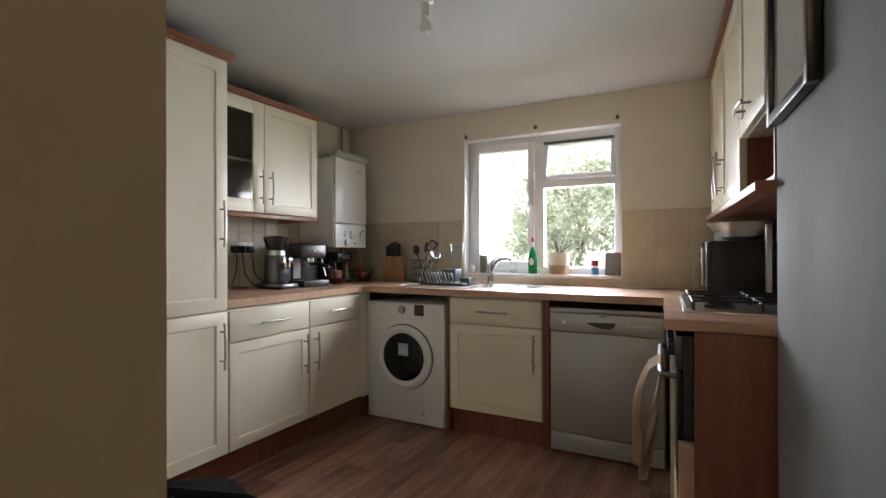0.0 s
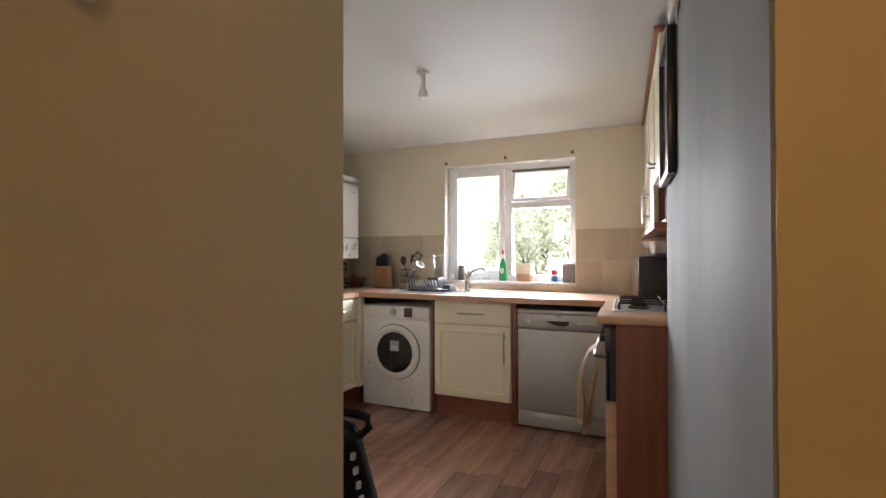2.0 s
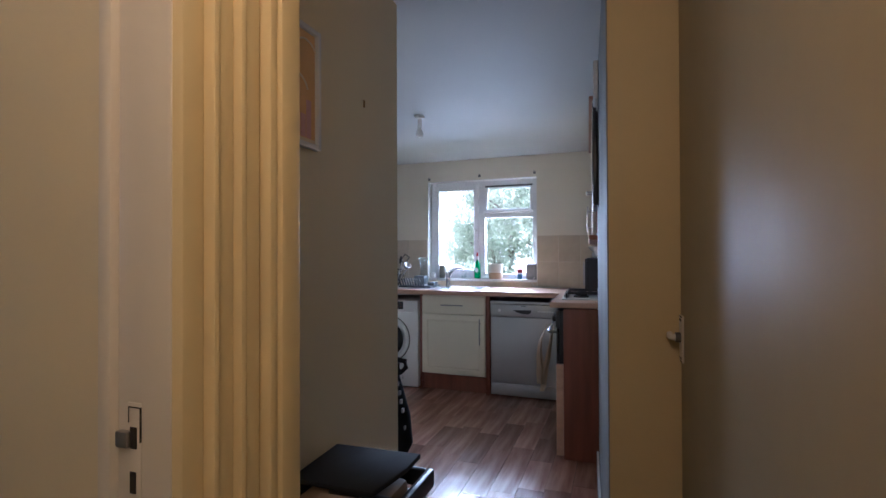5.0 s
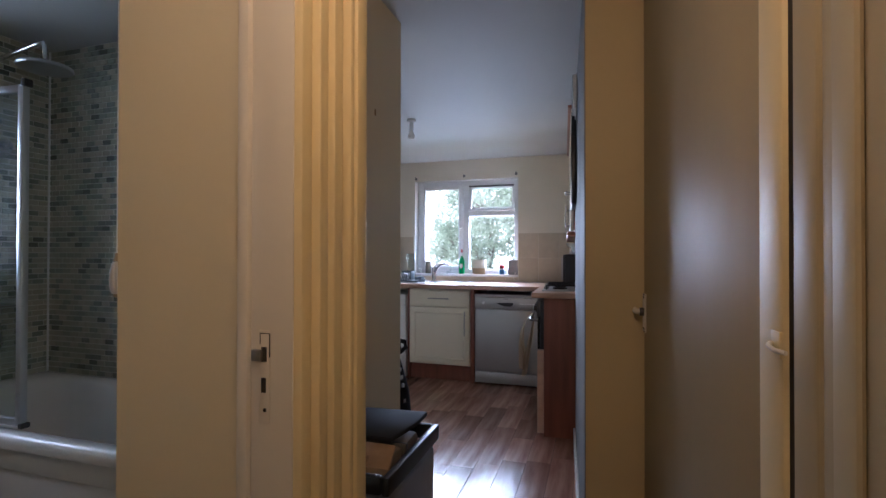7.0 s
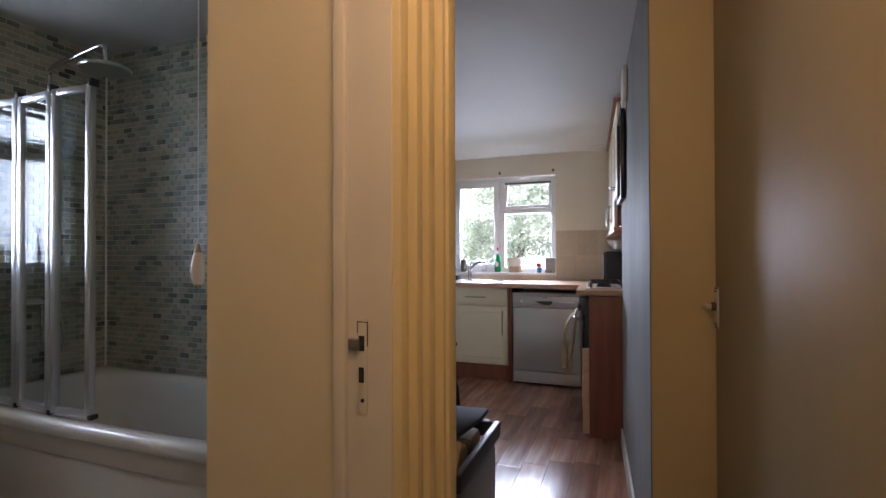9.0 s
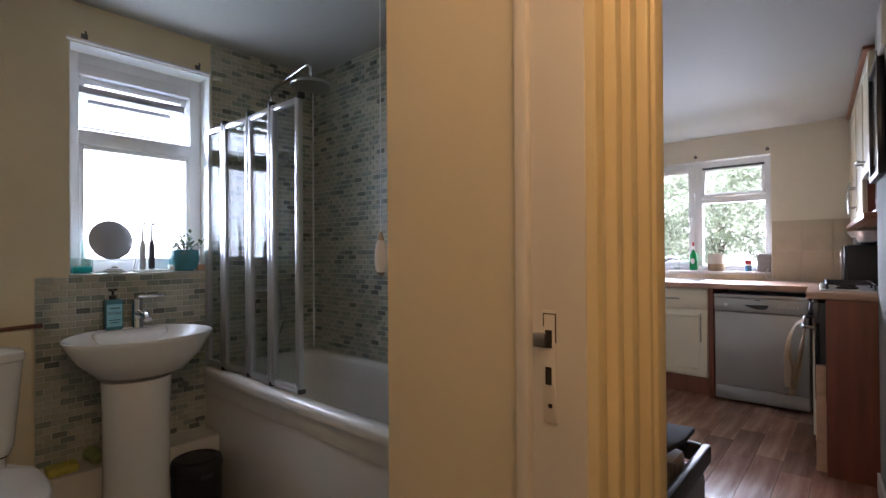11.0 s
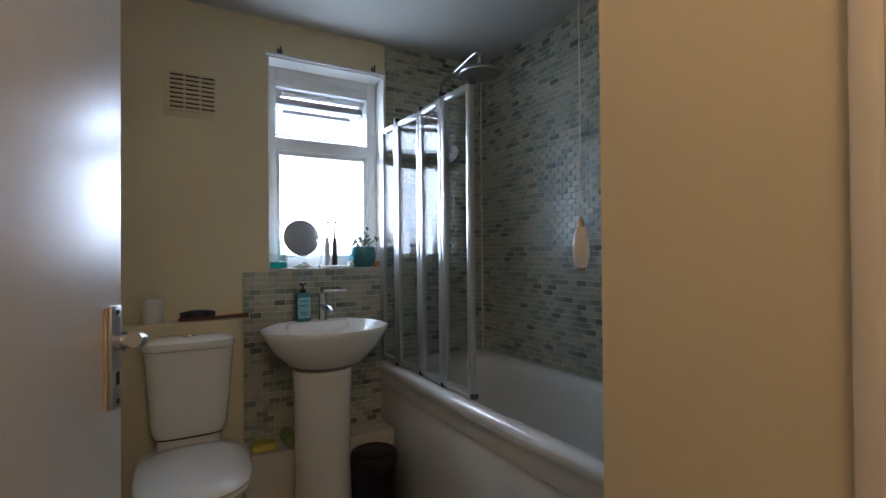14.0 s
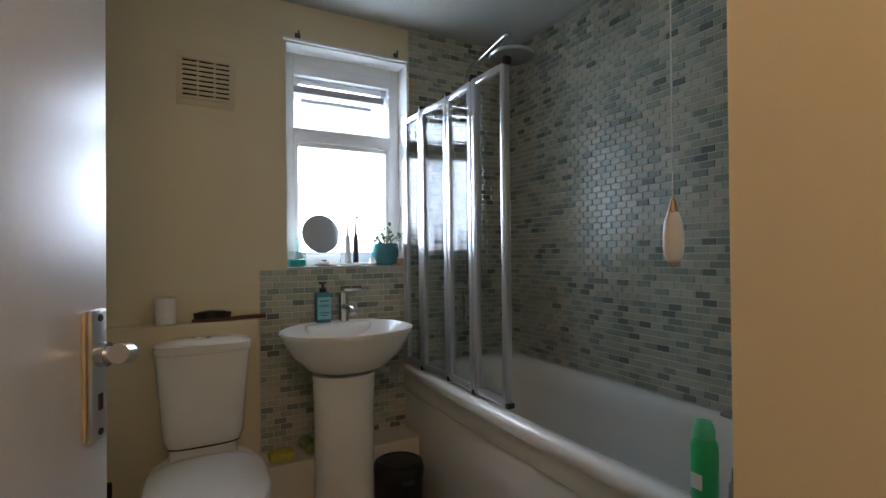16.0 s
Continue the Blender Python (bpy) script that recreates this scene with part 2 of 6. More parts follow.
WX0, WX1, WZ0, WZ1 = -1.357, -0.228, 0.975, 1.978          # kitchen window opening
bm = bmesh.new()
box(bm, KL - 0.15, WX0, KF, KF + 0.26, 0, CZ)
box(bm, WX1, KR + 0.15, KF, KF + 0.26, 0, CZ)
box(bm, WX0, WX1, KF, KF + 0.26, 0, WZ0)
box(bm, WX0, WX1, KF, KF + 0.26, WZ1, CZ)
structure("wall_north", bm, KPAINT, "pale cream painted kitchen wall round the window", "wall")
structure("wall_west_kitchen", B(KL - 0.15, KL, KB, KF, 0, CZ), KPAINT, "pale cream painted kitchen side wall", "wall")
structure("wall_east_kitchen", prism([(0.722, 1.634), (0.620, KF), (0.90, KF), (0.90, 1.634)], 0, CZ), KPAINT, "pale cream kitchen wall behind the hob", "wall")
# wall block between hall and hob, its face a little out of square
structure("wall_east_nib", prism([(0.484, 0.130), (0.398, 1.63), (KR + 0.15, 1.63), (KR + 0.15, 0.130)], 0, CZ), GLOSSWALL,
          "satin white wall dimmed to grey, with brushed sheen, beside the kitchen way in", "wall")
structure("wall_between_rooms", B(KL - 0.15, HX - 0.05, BT + 0.012, KB, 0, CZ), KPAINT, "cream wall between kitchen and bathroom", "wall")
structure("wall_hall_west", B(HX - 0.05, HX, -0.812, KB, 0, CZ), PAINT, "cream painted hall wall", "wall")
structure("wall_stub", B(SX0, 0.02, -0.930, -0.812, 0, CZ), PAINT, "cream stub wall beside the bathroom doorway", "wall")
# hidden filler, added to stop light leaking between hall and bathroom
structure("wall_stub_return", B(HX + 0.0005, -0.18, -0.811, -0.800, 0, CZ), PAINT, "unseen cream filler closing a light leak behind the door stub", "wall")
structure("wall_hall_southwest", B(0.0, 0.10, -2.75, -1.72, 0, CZ), PAINT, "cream hall wall past the bathroom door", "wall")
structure("wall_door_head", B(0.0, 0.10, -1.72, -0.93, 2.02, CZ), PAINT, "cream wall above the bathroom doorway", "wall")
structure("wall_south", B(-0.1, 1.05, -2.9, -2.75, 0, CZ), PAINT, "cream wall at the end of the hall", "wall")
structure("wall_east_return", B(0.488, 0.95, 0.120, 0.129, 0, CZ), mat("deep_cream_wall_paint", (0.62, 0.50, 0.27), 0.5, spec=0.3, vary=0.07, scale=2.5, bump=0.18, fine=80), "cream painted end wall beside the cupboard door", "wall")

# skirting along the wall block, and a painted-over hatch by the window
ang_n = math.degrees(math.atan2(0.398 - 0.484, 1.63 - 0.130))
bb = structure("baseboard", B(-0.014, -0.0005, 0.004, 1.49, 0.0, 0.095, bevel=0.004), UPVC, "white gloss skirting board along the white wall", "skirting")
bb.matrix_basis = pose(0.484, 0.130, 0, 0, 0, -ang_n)
structure("trim_hatch", B(0.140, 0.262, KF - 0.004, KF - 0.0005, 1.875, 2.085, bevel=0.001), KPAINT, "painted-over cover plate beside the window", "cover plate")

# bathroom shell
BW0, BW1, BZ0, BZ1 = -1.015, -0.462, 1.075, 2.022
bm = bmesh.new()
box(bm, BX - 0.26, BX, BS - 0.1, BW0, 0, CZ)
box(bm, BX - 0.26, BX, BW1, BT + 0.012, 0, CZ)
box(bm, BX - 0.26, BX, BW0, BW1, 0, BZ0)
box(bm, BX - 0.26, BX, BW0, BW1, BZ1, CZ)
structure("wall_west_bathroom", bm, PAINT, "cream painted bathroom wall round the window", "wall")
structure("wall_south_bathroom", B(BX, 0.0, BS - 0.1, BS, 0, CZ), PAINT, "cream bathroom side wall", "wall")
structure("floor_bathroom", B(BX, 0.0, BS, BT, -0.005, 0.0), mat("grey_brown_vinyl", (0.16, 0.12, 0.09), 0.4, vary=0.3, scale=8), "dark vinyl bathroom floor", "floor")
def hx(y):
    """The hall's east wall, a little out of square."""
    return 0.694 - 0.059 * (y - 0.13)


# east side of the hall: plain wall, flush cupboard door, frame, second door left ajar
structure("wall_hall_east", prism([(hx(-0.82) + 0.06, -0.82), (hx(0.120) + 0.06, 0.120), (1.1, 0.120), (1.1, -0.82)], 0, CZ), PAINT, "cream wall behind the cupboard door", "wall")
structure("wall_hall_east_south", prism([(hx(-2.75), -2.75), (hx(-1.74), -1.74), (1.1, -1.74), (1.1, -2.75)], 0, CZ), PAINT, "cream hall wall", "wall")
# unseen backing, coloured near black in place of shade behind the doors
structure("wall_hall_east_back", B(1.1, 1.2, -2.75, 0.120, 0, CZ), DARKSHADE, "unseen near-black wall that keeps the space behind the doors dark", "wall")


def along_east(name, y0, y1, d0, d1, z0, z1, material, parent=None, label="", bevel=0.0):
    """A slab along the slanted east wall, d0 to d1 metres out from it."""
    ob = new(name, mesh_of(name, B(-d1, -d0, y0, y1, z0, z1, bevel=bevel), material, 30))
    ob.matrix_basis = pose(0, 0, 0)
    me = ob.data
    for v in me.vertices:
        v.co = Vector((hx(v.co.y) + v.co.x, v.co.y, v.co.z))
    ob.parent = parent
    if label:
        ob["label"] = label
    return ob


door = tagged(new("door_1"), "flush cream gloss cupboard door, closed, in the hall", "door", "", "structure")
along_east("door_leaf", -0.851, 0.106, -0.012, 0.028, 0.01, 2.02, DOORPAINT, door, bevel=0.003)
plate = along_east("handle_plate", 0.058, 0.098, 0.0285, 0.034, 0.955, 1.075, GLOSS, door, "painted lever handle plate", 0.002)
DX = hx(0.078) - 0.034
part("collar", cyl(bmesh.new(), (DX + 0.002, 0.078, 1.018), (DX - 0.012, 0.078, 1.018), 0.013, seg=18), DARKSTEEL, door, "dark worn collar")
part("lever", tube(bmesh.new(), [(DX, 0.078, 1.018), (DX - 0.016, 0.078, 1.018), (DX - 0.022, 0.082, 1.018), (DX - 0.024, 0.092, 1.019), (DX - 0.023, 0.106, 1.022)], 0.0085, 12, 0.0075), GLOSS, door, "chipped painted lever")
for z in (0.966, 1.064):
    for y in (0.068, 0.088):
        part("screw", cyl(bmesh.new(), (DX + 0.001, y, z), (DX - 0.0012, y, z), 0.0035, seg=10), DARKSHADE, door, "dark screw head")
    part("paint_crack", B(DX - 0.0006, DX + 0.003, 0.0585, 0.0975, z + (0.007 if z > 1 else -0.009), z + (0.010 if z > 1 else -0.007)), DARKSHADE, door, "dark cracked paint at the plate's end")
# brown strip fills the rebate, the gap's shadow is in its colour
along_east("hinge_gap", 0.1065, 0.1195, -0.020, 0.012, 0.01, 2.02, mat("dark_brown_gap_shade", (0.13, 0.055, 0.03), 0.8, vary=0.3), door, "dark brown strip standing for the shaded gap beside the door")
tr = tagged(new("trim_hall_east"), "cream gloss door frame strips in the hall", "door frame", "", "structure")
along_east("frame_strip", -0.924, -0.854, -0.04, 0.038, 0.0, 2.06, YGLOSS, tr, bevel=0.007)
along_east("frame_strip", -1.74, -1.70, -0.04, 0.046, 0.0, 2.06, YGLOSS, tr, bevel=0.004)
along_east("head_strip", -1.70, 0.09, -0.04, 0.046, 2.022, 2.06, YGLOSS, tr)
along_east("wall_above", -1.74, 0.09, -0.04, 0.03, 2.06, CZ, PAINT, tr)
door2 = tagged(new("door_2"), "cream gloss hall door standing slightly ajar", "door", "", "structure")
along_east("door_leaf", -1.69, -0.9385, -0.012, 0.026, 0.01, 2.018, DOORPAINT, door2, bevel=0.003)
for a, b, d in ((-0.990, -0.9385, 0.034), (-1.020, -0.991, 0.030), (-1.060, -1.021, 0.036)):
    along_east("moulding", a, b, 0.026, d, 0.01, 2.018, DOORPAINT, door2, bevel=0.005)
HK = hx(-0.92) - 0.038
part("latch_plate", B(HK - 0.0015, HK + 0.004, -0.922, -0.880, 1.082, 1.112, bevel=0.001), YGLOSS, tr, "painted-over catch plate")
part("latch_hook", tube(bmesh.new(), [(HK + 0.002, -0.892, 1.094), (HK - 0.005, -0.902, 1.096), (HK - 0.010, -0.914, 1.095), (HK - 0.009, -0.930, 1.093), (HK - 0.003, -0.946, 1.093)], 0.0032, 8, 0.0026), GLOSS, door2, "worn metal hook catch")
# solid dark strip stands in for the shadow line between door and frame
along_east("draught_gap", -0.9380, -0.9243, -0.03, 0.031, 0.01, 2.018, DARKSHADE, door2, "near-black strip painted in for the shaded gap at the door's edge")

# bathroom doorway: lining, stop, ribbed architrave, strike plate
tr = tagged(new("trim_bathroom_door"), "cream gloss door lining with a ribbed architrave", "door frame", "", "structure")
part("lining", B(SX0, 0.004, -0.942, -0.930, 0, 2.02), PAINT, tr)
part("door_stop", B(0.0, 0.020, -0.955, -0.930, 0, 2.02, bevel=0.004), GLOSS, tr)
part("rebate", B(0.020, 0.094, -0.946, -0.930, 0, 2.02, bevel=0.002), GLOSS, tr)
bm = bmesh.new()
for y0, y1, x1 in ((-0.944, -0.916, 0.108), (-0.916, -0.906, 0.121), (-0.906, -0.884, 0.117), (-0.884, -0.874, 0.127), (-0.874, -0.851, 0.124), (-0.848, -0.834, 0.136), (-0.834, -0.798, 0.141)):
    box(bm, 0.02, x1, y0, y1, 0, 2.08, 0.0045)
part("architrave", bm, YGLOSS, tr, "ribbed cream architrave")
part("architrave", B(0.101, 0.12, -1.80, -1.72, 0, 2.08, bevel=0.006), YGLOSS, tr)
part("head_architrave", B(0.101, 0.12, -1.72, -0.945, 2.02, 2.08, bevel=0.006), YGLOSS, tr)
part("lining", B(0.0, 0.10, -1.72, -1.708, 0, 2.02), GLOSS, tr)
strike = part("strike_plate", B(0.036, 0.055, -0.9475, -0.9455, 0.945, 1.085, bevel=0.001), GLOSS, tr, "painted-over strike plate")
# holes are near-black blocks, their shade is only colour
part("latch_hole", B(0.041, 0.050, -0.9485, -0.9465, 1.038, 1.060), DARKSHADE, tr)
part("bolt_hole", B(0.041, 0.049, -0.9485, -0.9465, 0.992, 1.014), DARKSHADE, tr)
part("latch_lip", B(0.026, 0.043, -0.954, -0.946, 1.039, 1.056, bevel=0.002), HANDLE, tr, "worn metal latch lip")
for bar in ((0.039, 0.054, 1.0798, 1.0810), (0.0380, 0.0388, 1.064, 1.081), (0.0545, 0.0552, 1.045, 1.081)):
    part("paint_crack", B(bar[0], bar[1], -0.9483, -0.9465, bar[2], bar[3]), DARKSHADE, tr, "dark crack round the plate")
part("screw", cyl(bmesh.new(), (0.047, -0.9465, 0.966), (0.047, -0.9484, 0.966), 0.003, seg=10), DARKSHADE, tr)

# open bathroom door
ang = math.degrees(math.atan2(-1.462 + 1.70, -0.60 - 0.05))
d3 = tagged(new("door_3"), "brushed white gloss bathroom door standing open", "door", "", "structure")
d3.matrix_basis = pose(0.05, -1.70, 0, 0, 0, ang)
part("door_leaf", B(0, 0.688, -0.002, 0.038, 0.012, 2.0, bevel=0.003), DOORWHITE, d3)
pl = part("handle_plate", B(0.645, 0.672, -0.010, -0.0025, 0.952, 1.081, bevel=0.003), ALU, d3, "tall satin metal lever plate")
# strip colours in the warm reflection on the door gloss beside the plate
part("plate_edge", B(0.6405, 0.6446, -0.0055, -0.0022, 0.955, 1.079, bevel=0.001), mat("painted_orange_reflection", (0.60, 0.46, 0.29), 0.5, vary=0.2, scale=20), d3, "pale orange strip painted as the warm reflection beside the plate")
lev = part("lever", tube(bmesh.new(), [(0.658, -0.01, 1.036), (0.658, -0.030, 1.036), (0.655, -0.037, 1.037), (0.648, -0.040, 1.039), (0.628, -0.041, 1.042)], 0.008, 12, 0.0095), ALU, d3, "satin chrome lever handle")
part("collar", cyl(bmesh.new(), (0.658, -0.009, 1.036), (0.658, -0.018, 1.036), 0.012), CHROME, d3)
part("keyhole", B(0.6545, 0.6615, -0.0112, -0.0098, 0.982, 0.998), DARKSHADE, d3)
for z in (0.961, 1.072):
    part("screw", cyl(bmesh.new(), (0.658, -0.0098, z), (0.658, -0.0115, z), 0.0035, seg=10), DARKSHADE, d3)


# ---- windows ----
def frame_x(bm, x0, x1, z0, z1, w, y0, y1, bev=0.004):
    """A rectangular frame in the xz plane, its members w wide."""
    box(bm, x0, x0 + w, y0, y1, z0, z1, bev)
    box(bm, x1 - w, x1, y0, y1, z0, z1, bev)
    box(bm, x0 + w, x1 - w, y0 + 0.001, y1 - 0.001, z0, z0 + w, bev)
    box(bm, x0 + w, x1 - w, y0 + 0.001, y1 - 0.001, z1 - w, z1, bev)
    return bm


w1 = tagged(new("window_1"), "white plastic kitchen window with opening casement and fanlight", "window", "", "structure")
fy = KF + 0.085
part("window_frame", frame_x(bmesh.new(), WX0 + 0.004, WX1 - 0.004, WZ0 + 0.004, WZ1 - 0.004, 0.052, fy, fy + 0.07), UPVC, w1)
part("mullion", B(-0.838, -0.768, fy + 0.002, fy + 0.068, WZ0 + 0.05, WZ1 - 0.05, bevel=0.004), UPVC, w1)
part("transom", B(-0.768, WX1 - 0.05, fy + 0.003, fy + 0.066, 1.595, 1.650, bevel=0.004), UPVC, w1)
sash = part("casement", frame_x(bmesh.new(), -1.312, -0.832, 1.02, 1.935, 0.05, fy - 0.015, fy + 0.05), UPVC, w1)
part("pane", B(-1.27, -0.87, fy + 0.02, fy + 0.026, 1.06, 1.90), GLASS, w1)
part("pane", B(-0.775, -0.275, fy + 0.02, fy + 0.026, 1.02, 1.60), GLASS, w1)
fan = part("fanlight", frame_x(bmesh.new(), -0.77, -0.278, -0.285, 0.0, 0.03, -0.02, 0.03), UPVC, w1, "fanlight tilted open")
fan.matrix_basis = pose(0, fy + 0.05, 1.925, -14, 0, 0)
fp = part("pane", B(-0.745, -0.30, 0.0, 0.005, -0.26, -0.025), GLASS, w1)
fp.matrix_basis = fan.matrix_basis.copy()
part("seal", B(-0.765, -0.285, fy - 0.004, fy + 0.01, 1.905, 1.922), mat("grey_rubber_seal", (0.12, 0.12, 0.12), 0.6), w1, "dark rubber seal")
part("casement_handle", tube(bmesh.new(), [(-0.852, fy - 0.02, 1.47), (-0.852, fy - 0.05, 1.47), (-0.854, fy - 0.055, 1.43), (-0.858, fy - 0.052, 1.34)], 0.009), UPVC, w1, "white lever handle")
part("window_sill", B(WX0 + 0.002, WX1 - 0.002, KF - 0.012, KF + 0.09, WZ0 - 0.018, WZ0 + 0.006, bevel=0.004), UPVC, w1)
rv = mat("white_reveal_paint", (0.80, 0.79, 0.76), 0.4, vary=0.04, scale=4)
part("reveal", B(WX0, WX0 + 0.004, KF - 0.001, fy, WZ0, WZ1), rv, w1)
part("reveal", B(WX1 - 0.004, WX1, KF - 0.001, fy, WZ0, WZ1), rv, w1)
part("reveal", B(WX0, WX1, KF - 0.001, fy, WZ1 - 0.004, WZ1), rv, w1)

w2 = tagged(new("window_2"), "white plastic bathroom window with the top light tilted open", "window", "", "structure")


def frame_y(bm, y0, y1, z0, z1, w, x0, x1, bev=0.004):
    """A rectangular frame in the yz plane, its members w wide."""
    box(bm, x0, x1, y0, y0 + w, z0, z1, bev)
    box(bm, x0, x1, y1 - w, y1, z0, z1, bev)
    box(bm, x0 + 0.001, x1 - 0.001, y0 + w, y1 - w, z0, z0 + w, bev)
    box(bm, x0 + 0.001, x1 - 0.001, y0 + w, y1 - w, z1 - w, z1, bev)
    return bm


fx = BX - 0.10
part("window_frame", frame_y(bmesh.new(), BW0 + 0.004, BW1 - 0.004, BZ0 + 0.004, BZ1 - 0.004, 0.05, fx - 0.07, fx), UPVC, w2)
part("window_head", B(fx - 0.068, fx + 0.003, BW0 + 0.05, BW1 - 0.05, 1.925, 1.975, bevel=0.004), UPVC, w2)
part("transom", B(fx - 0.066, fx + 0.004, BW0 + 0.05, BW1 - 0.05, 1.630, 1.690, bevel=0.004), UPVC, w2)
part("glazing_bead", frame_y(bmesh.new(), BW0 + 0.05, BW1 - 0.05, BZ0 + 0.045, 1.632, 0.022, fx - 0.04, fx - 0.004), UPVC, w2)
part("pane", B(fx - 0.03, fx - 0.024, BW0 + 0.06, BW1 - 0.06, BZ0 + 0.06, 1.62), GLASS, w2)
vent = part("top_light", frame_y(bmesh.new(), BW0 + 0.055, BW1 - 0.055, -0.24, 0.0, 0.028, -0.03, 0.0), UPVC, w2, "top-hung light tilted outwards")
vent.matrix_basis = pose(fx - 0.03, 0, 1.922, 0, 22, 0)
vp = part("pane", B(-0.018, -0.013, BW0 + 0.08, BW1 - 0.08, -0.22, -0.02), GLASS, w2)
vp.matrix_basis = vent.matrix_basis.copy()
GREYTRIM = mat("grey_top_light_trim", (0.38, 0.38, 0.39), 0.5, vary=0.2)
p = part("vent_bar", B(fx - 0.050, fx - 0.012, BW0 + 0.056, BW1 - 0.075, -0.016, 0.016, bevel=0.004), GREYTRIM, w2, "grey rail of the top light")
p.matrix_basis = pose(0, 0, 1.866)
p = part("vent_bar", B(fx - 0.085, fx - 0.055, BW0 + 0.095, BW1 - 0.120, -0.010, 0.010, bevel=0.003), GREYTRIM, w2, "grey lower bar of the top light")
p.matrix_basis = pose(0, 0, 1.832)
part("vent_edge", B(fx - 0.020, fx - 0.012, BW0 + 0.056, BW1 - 0.160, 1.702, 1.707), GREYTRIM, w2, "thin grey bead line")
part("stay", tube(bmesh.new(), [(fx - 0.016, BW1 - 0.160, 1.704), (fx - 0.03, BW1 - 0.125, 1.78), (fx - 0.05, BW1 - 0.115, 1.832)], 0.0028, 6), GREYTRIM, w2, "thin metal stay")
part("stay", tube(bmesh.new(), [(fx - 0.03, BW1 - 0.085, 1.875), (fx - 0.02, BW1 - 0.065, 1.842)], 0.0035, 6), GREYTRIM, w2)
part("reveal", B(fx, BX + 0.001, BW0, BW0 + 0.004, BZ0, BZ1), rv, w2)
part("reveal", B(fx, BX + 0.001, BW1 - 0.004, BW1, BZ0, BZ1), rv, w2)
part("reveal", B(fx, BX + 0.001, BW0, BW1, BZ1 - 0.004, BZ1), rv, w2)
part("window_sill", B(fx, BX + 0.012, BW0, BW1, BZ0 - 0.004, BZ0 + 0.005, bevel=0.002), mat("tiled_sill", (0.55, 0.55, 0.48), 0.25, vary=0.15, scale=20), w2)
for ob in [o for o in bpy.data.objects if o.name.startswith("pane")]:
    ob.visible_shadow = False


def bracket(x, y, z, axis):
    t = thing("curtain_bracket", "small dull metal curtain pole bracket on the wall", "bracket", x, y, z, 0 if axis == "y" else 90, "curtain brackets")
    part("base", B(-0.012, 0.012, -0.004, 0.0, -0.012, 0.012, bevel=0.002), DARKSTEEL, t)
    part("hook", tube(bmesh.new(), [(0, -0.004, 0), (0, -0.022, 0), (0, -0.026, 0.01), (0, -0.018, 0.016)], 0.004, 8), DARKSTEEL, t)


for x in (-1.34, -0.80, -0.25):
    bracket(x, KF, 2.005 if x < -1 else 2.015, "y")
for y in (-0.965, -0.52):
    bracket(BX, y, 2.050, "x")
ledge = thing("picture_rail", "thin white batten over the bathroom window", "batten", BX, -0.74, 2.03)
part("batten", B(0, 0.014, -0.285, 0.275, -0.006, 0.006, bevel=0.002), UPVC, ledge)

# ---- kitchen units ----
def bow_handle(parent, length, m):
    """A chrome bow handle along local z, standing off in -y."""
    bm = bmesh.new()
    h = length / 2
    tube(bm, [(0, -0.030 - 0.006 * math.cos(math.pi * s / 2), h * s * 1.18) for s in (-1, -0.7, -0.35, 0, 0.35, 0.7, 1)], 0.0055, 10)
    cyl(bm, (0, 0, -h * 0.75), (0, -0.032, -h * 0.75), 0.0045, seg=10)
    cyl(bm, (0, 0, h * 0.75), (0, -0.032, h * 0.75), 0.0045, seg=10)
    ob = part("handle", bm, HANDLE, parent, "satin metal bow handle")
    ob.matrix_basis = m
    return ob


def shaker(x0, x1, z0, z1, border=0.075, glazed=False):
    """A framed door front in the xz plane facing -y, from y -0.02 to 0."""
    bm = bmesh.new()
    if glazed:
        frame_x(bm, x0, x1, z0, z1, border, -0.020, 0.0, 0.003)
        return bm
    box(bm, x0, x1, -0.020, 0.0, z0, z1, 0.003)
    f = min((f for f in bm.faces if abs(f.normal.y + 1) < 0.01), key=lambda f: f.calc_center_median().y - f.calc_area() * 10)
    bmesh.ops.inset_region(bm, faces=[f], thickness=border - 0.003, depth=0)
    bmesh.ops.inset_region(bm, faces=[f], thickness=0.006, depth=-0.006)
    return bm


def base_unit(label, x, y, turn, width, drawer=True, handle_side=1, handle=True):
    u = thing("base_cabinet", label, "cabinet", x, y, 0, turn, "kitchen base units")
    part("carcass", B(0.002, width - 0.002, 0.002, 0.54, 0.15, 0.858), CREAM, u)
    top = 0.69 if drawer else 0.848
    d = part("door", shaker(0.004, width - 0.004, 0.158, top), CREAM, u)
    hxx = width - 0.045 if handle_side > 0 else 0.045
    bow_handle(d, 0.19, pose(hxx, -0.02, top - 0.14))
    if drawer:
        dr = part("drawer_front", B(0.004, width - 0.004, -0.020, 0.0, 0.697, 0.850, bevel=0.003), CREAM, u)
        bow_handle(dr, 0.17, pose(width / 2, -0.02, 0.775, 0, 90, 0))
    return u


# west run faces east: local x runs towards +y reversed, so turn 90 and start at the south end
FX = -1.852
base_unit("cream kitchen base cabinet with drawer and framed door", FX, 1.655, 90, 0.555, True, 1)
base_unit("cream kitchen base cabinet beside the corner", FX, 2.212, 90, 0.495, True, -1)
base_unit("cream sink base cabinet with drawer under beech worktop", -1.185, 2.785, 0, 0.600, True, 1)


def panel(name, label, bm, material, x=0, y=0, z=0):
    t = thing(name, label, "panel", x, y, z)
    part("board", bm, material, t)
    return t


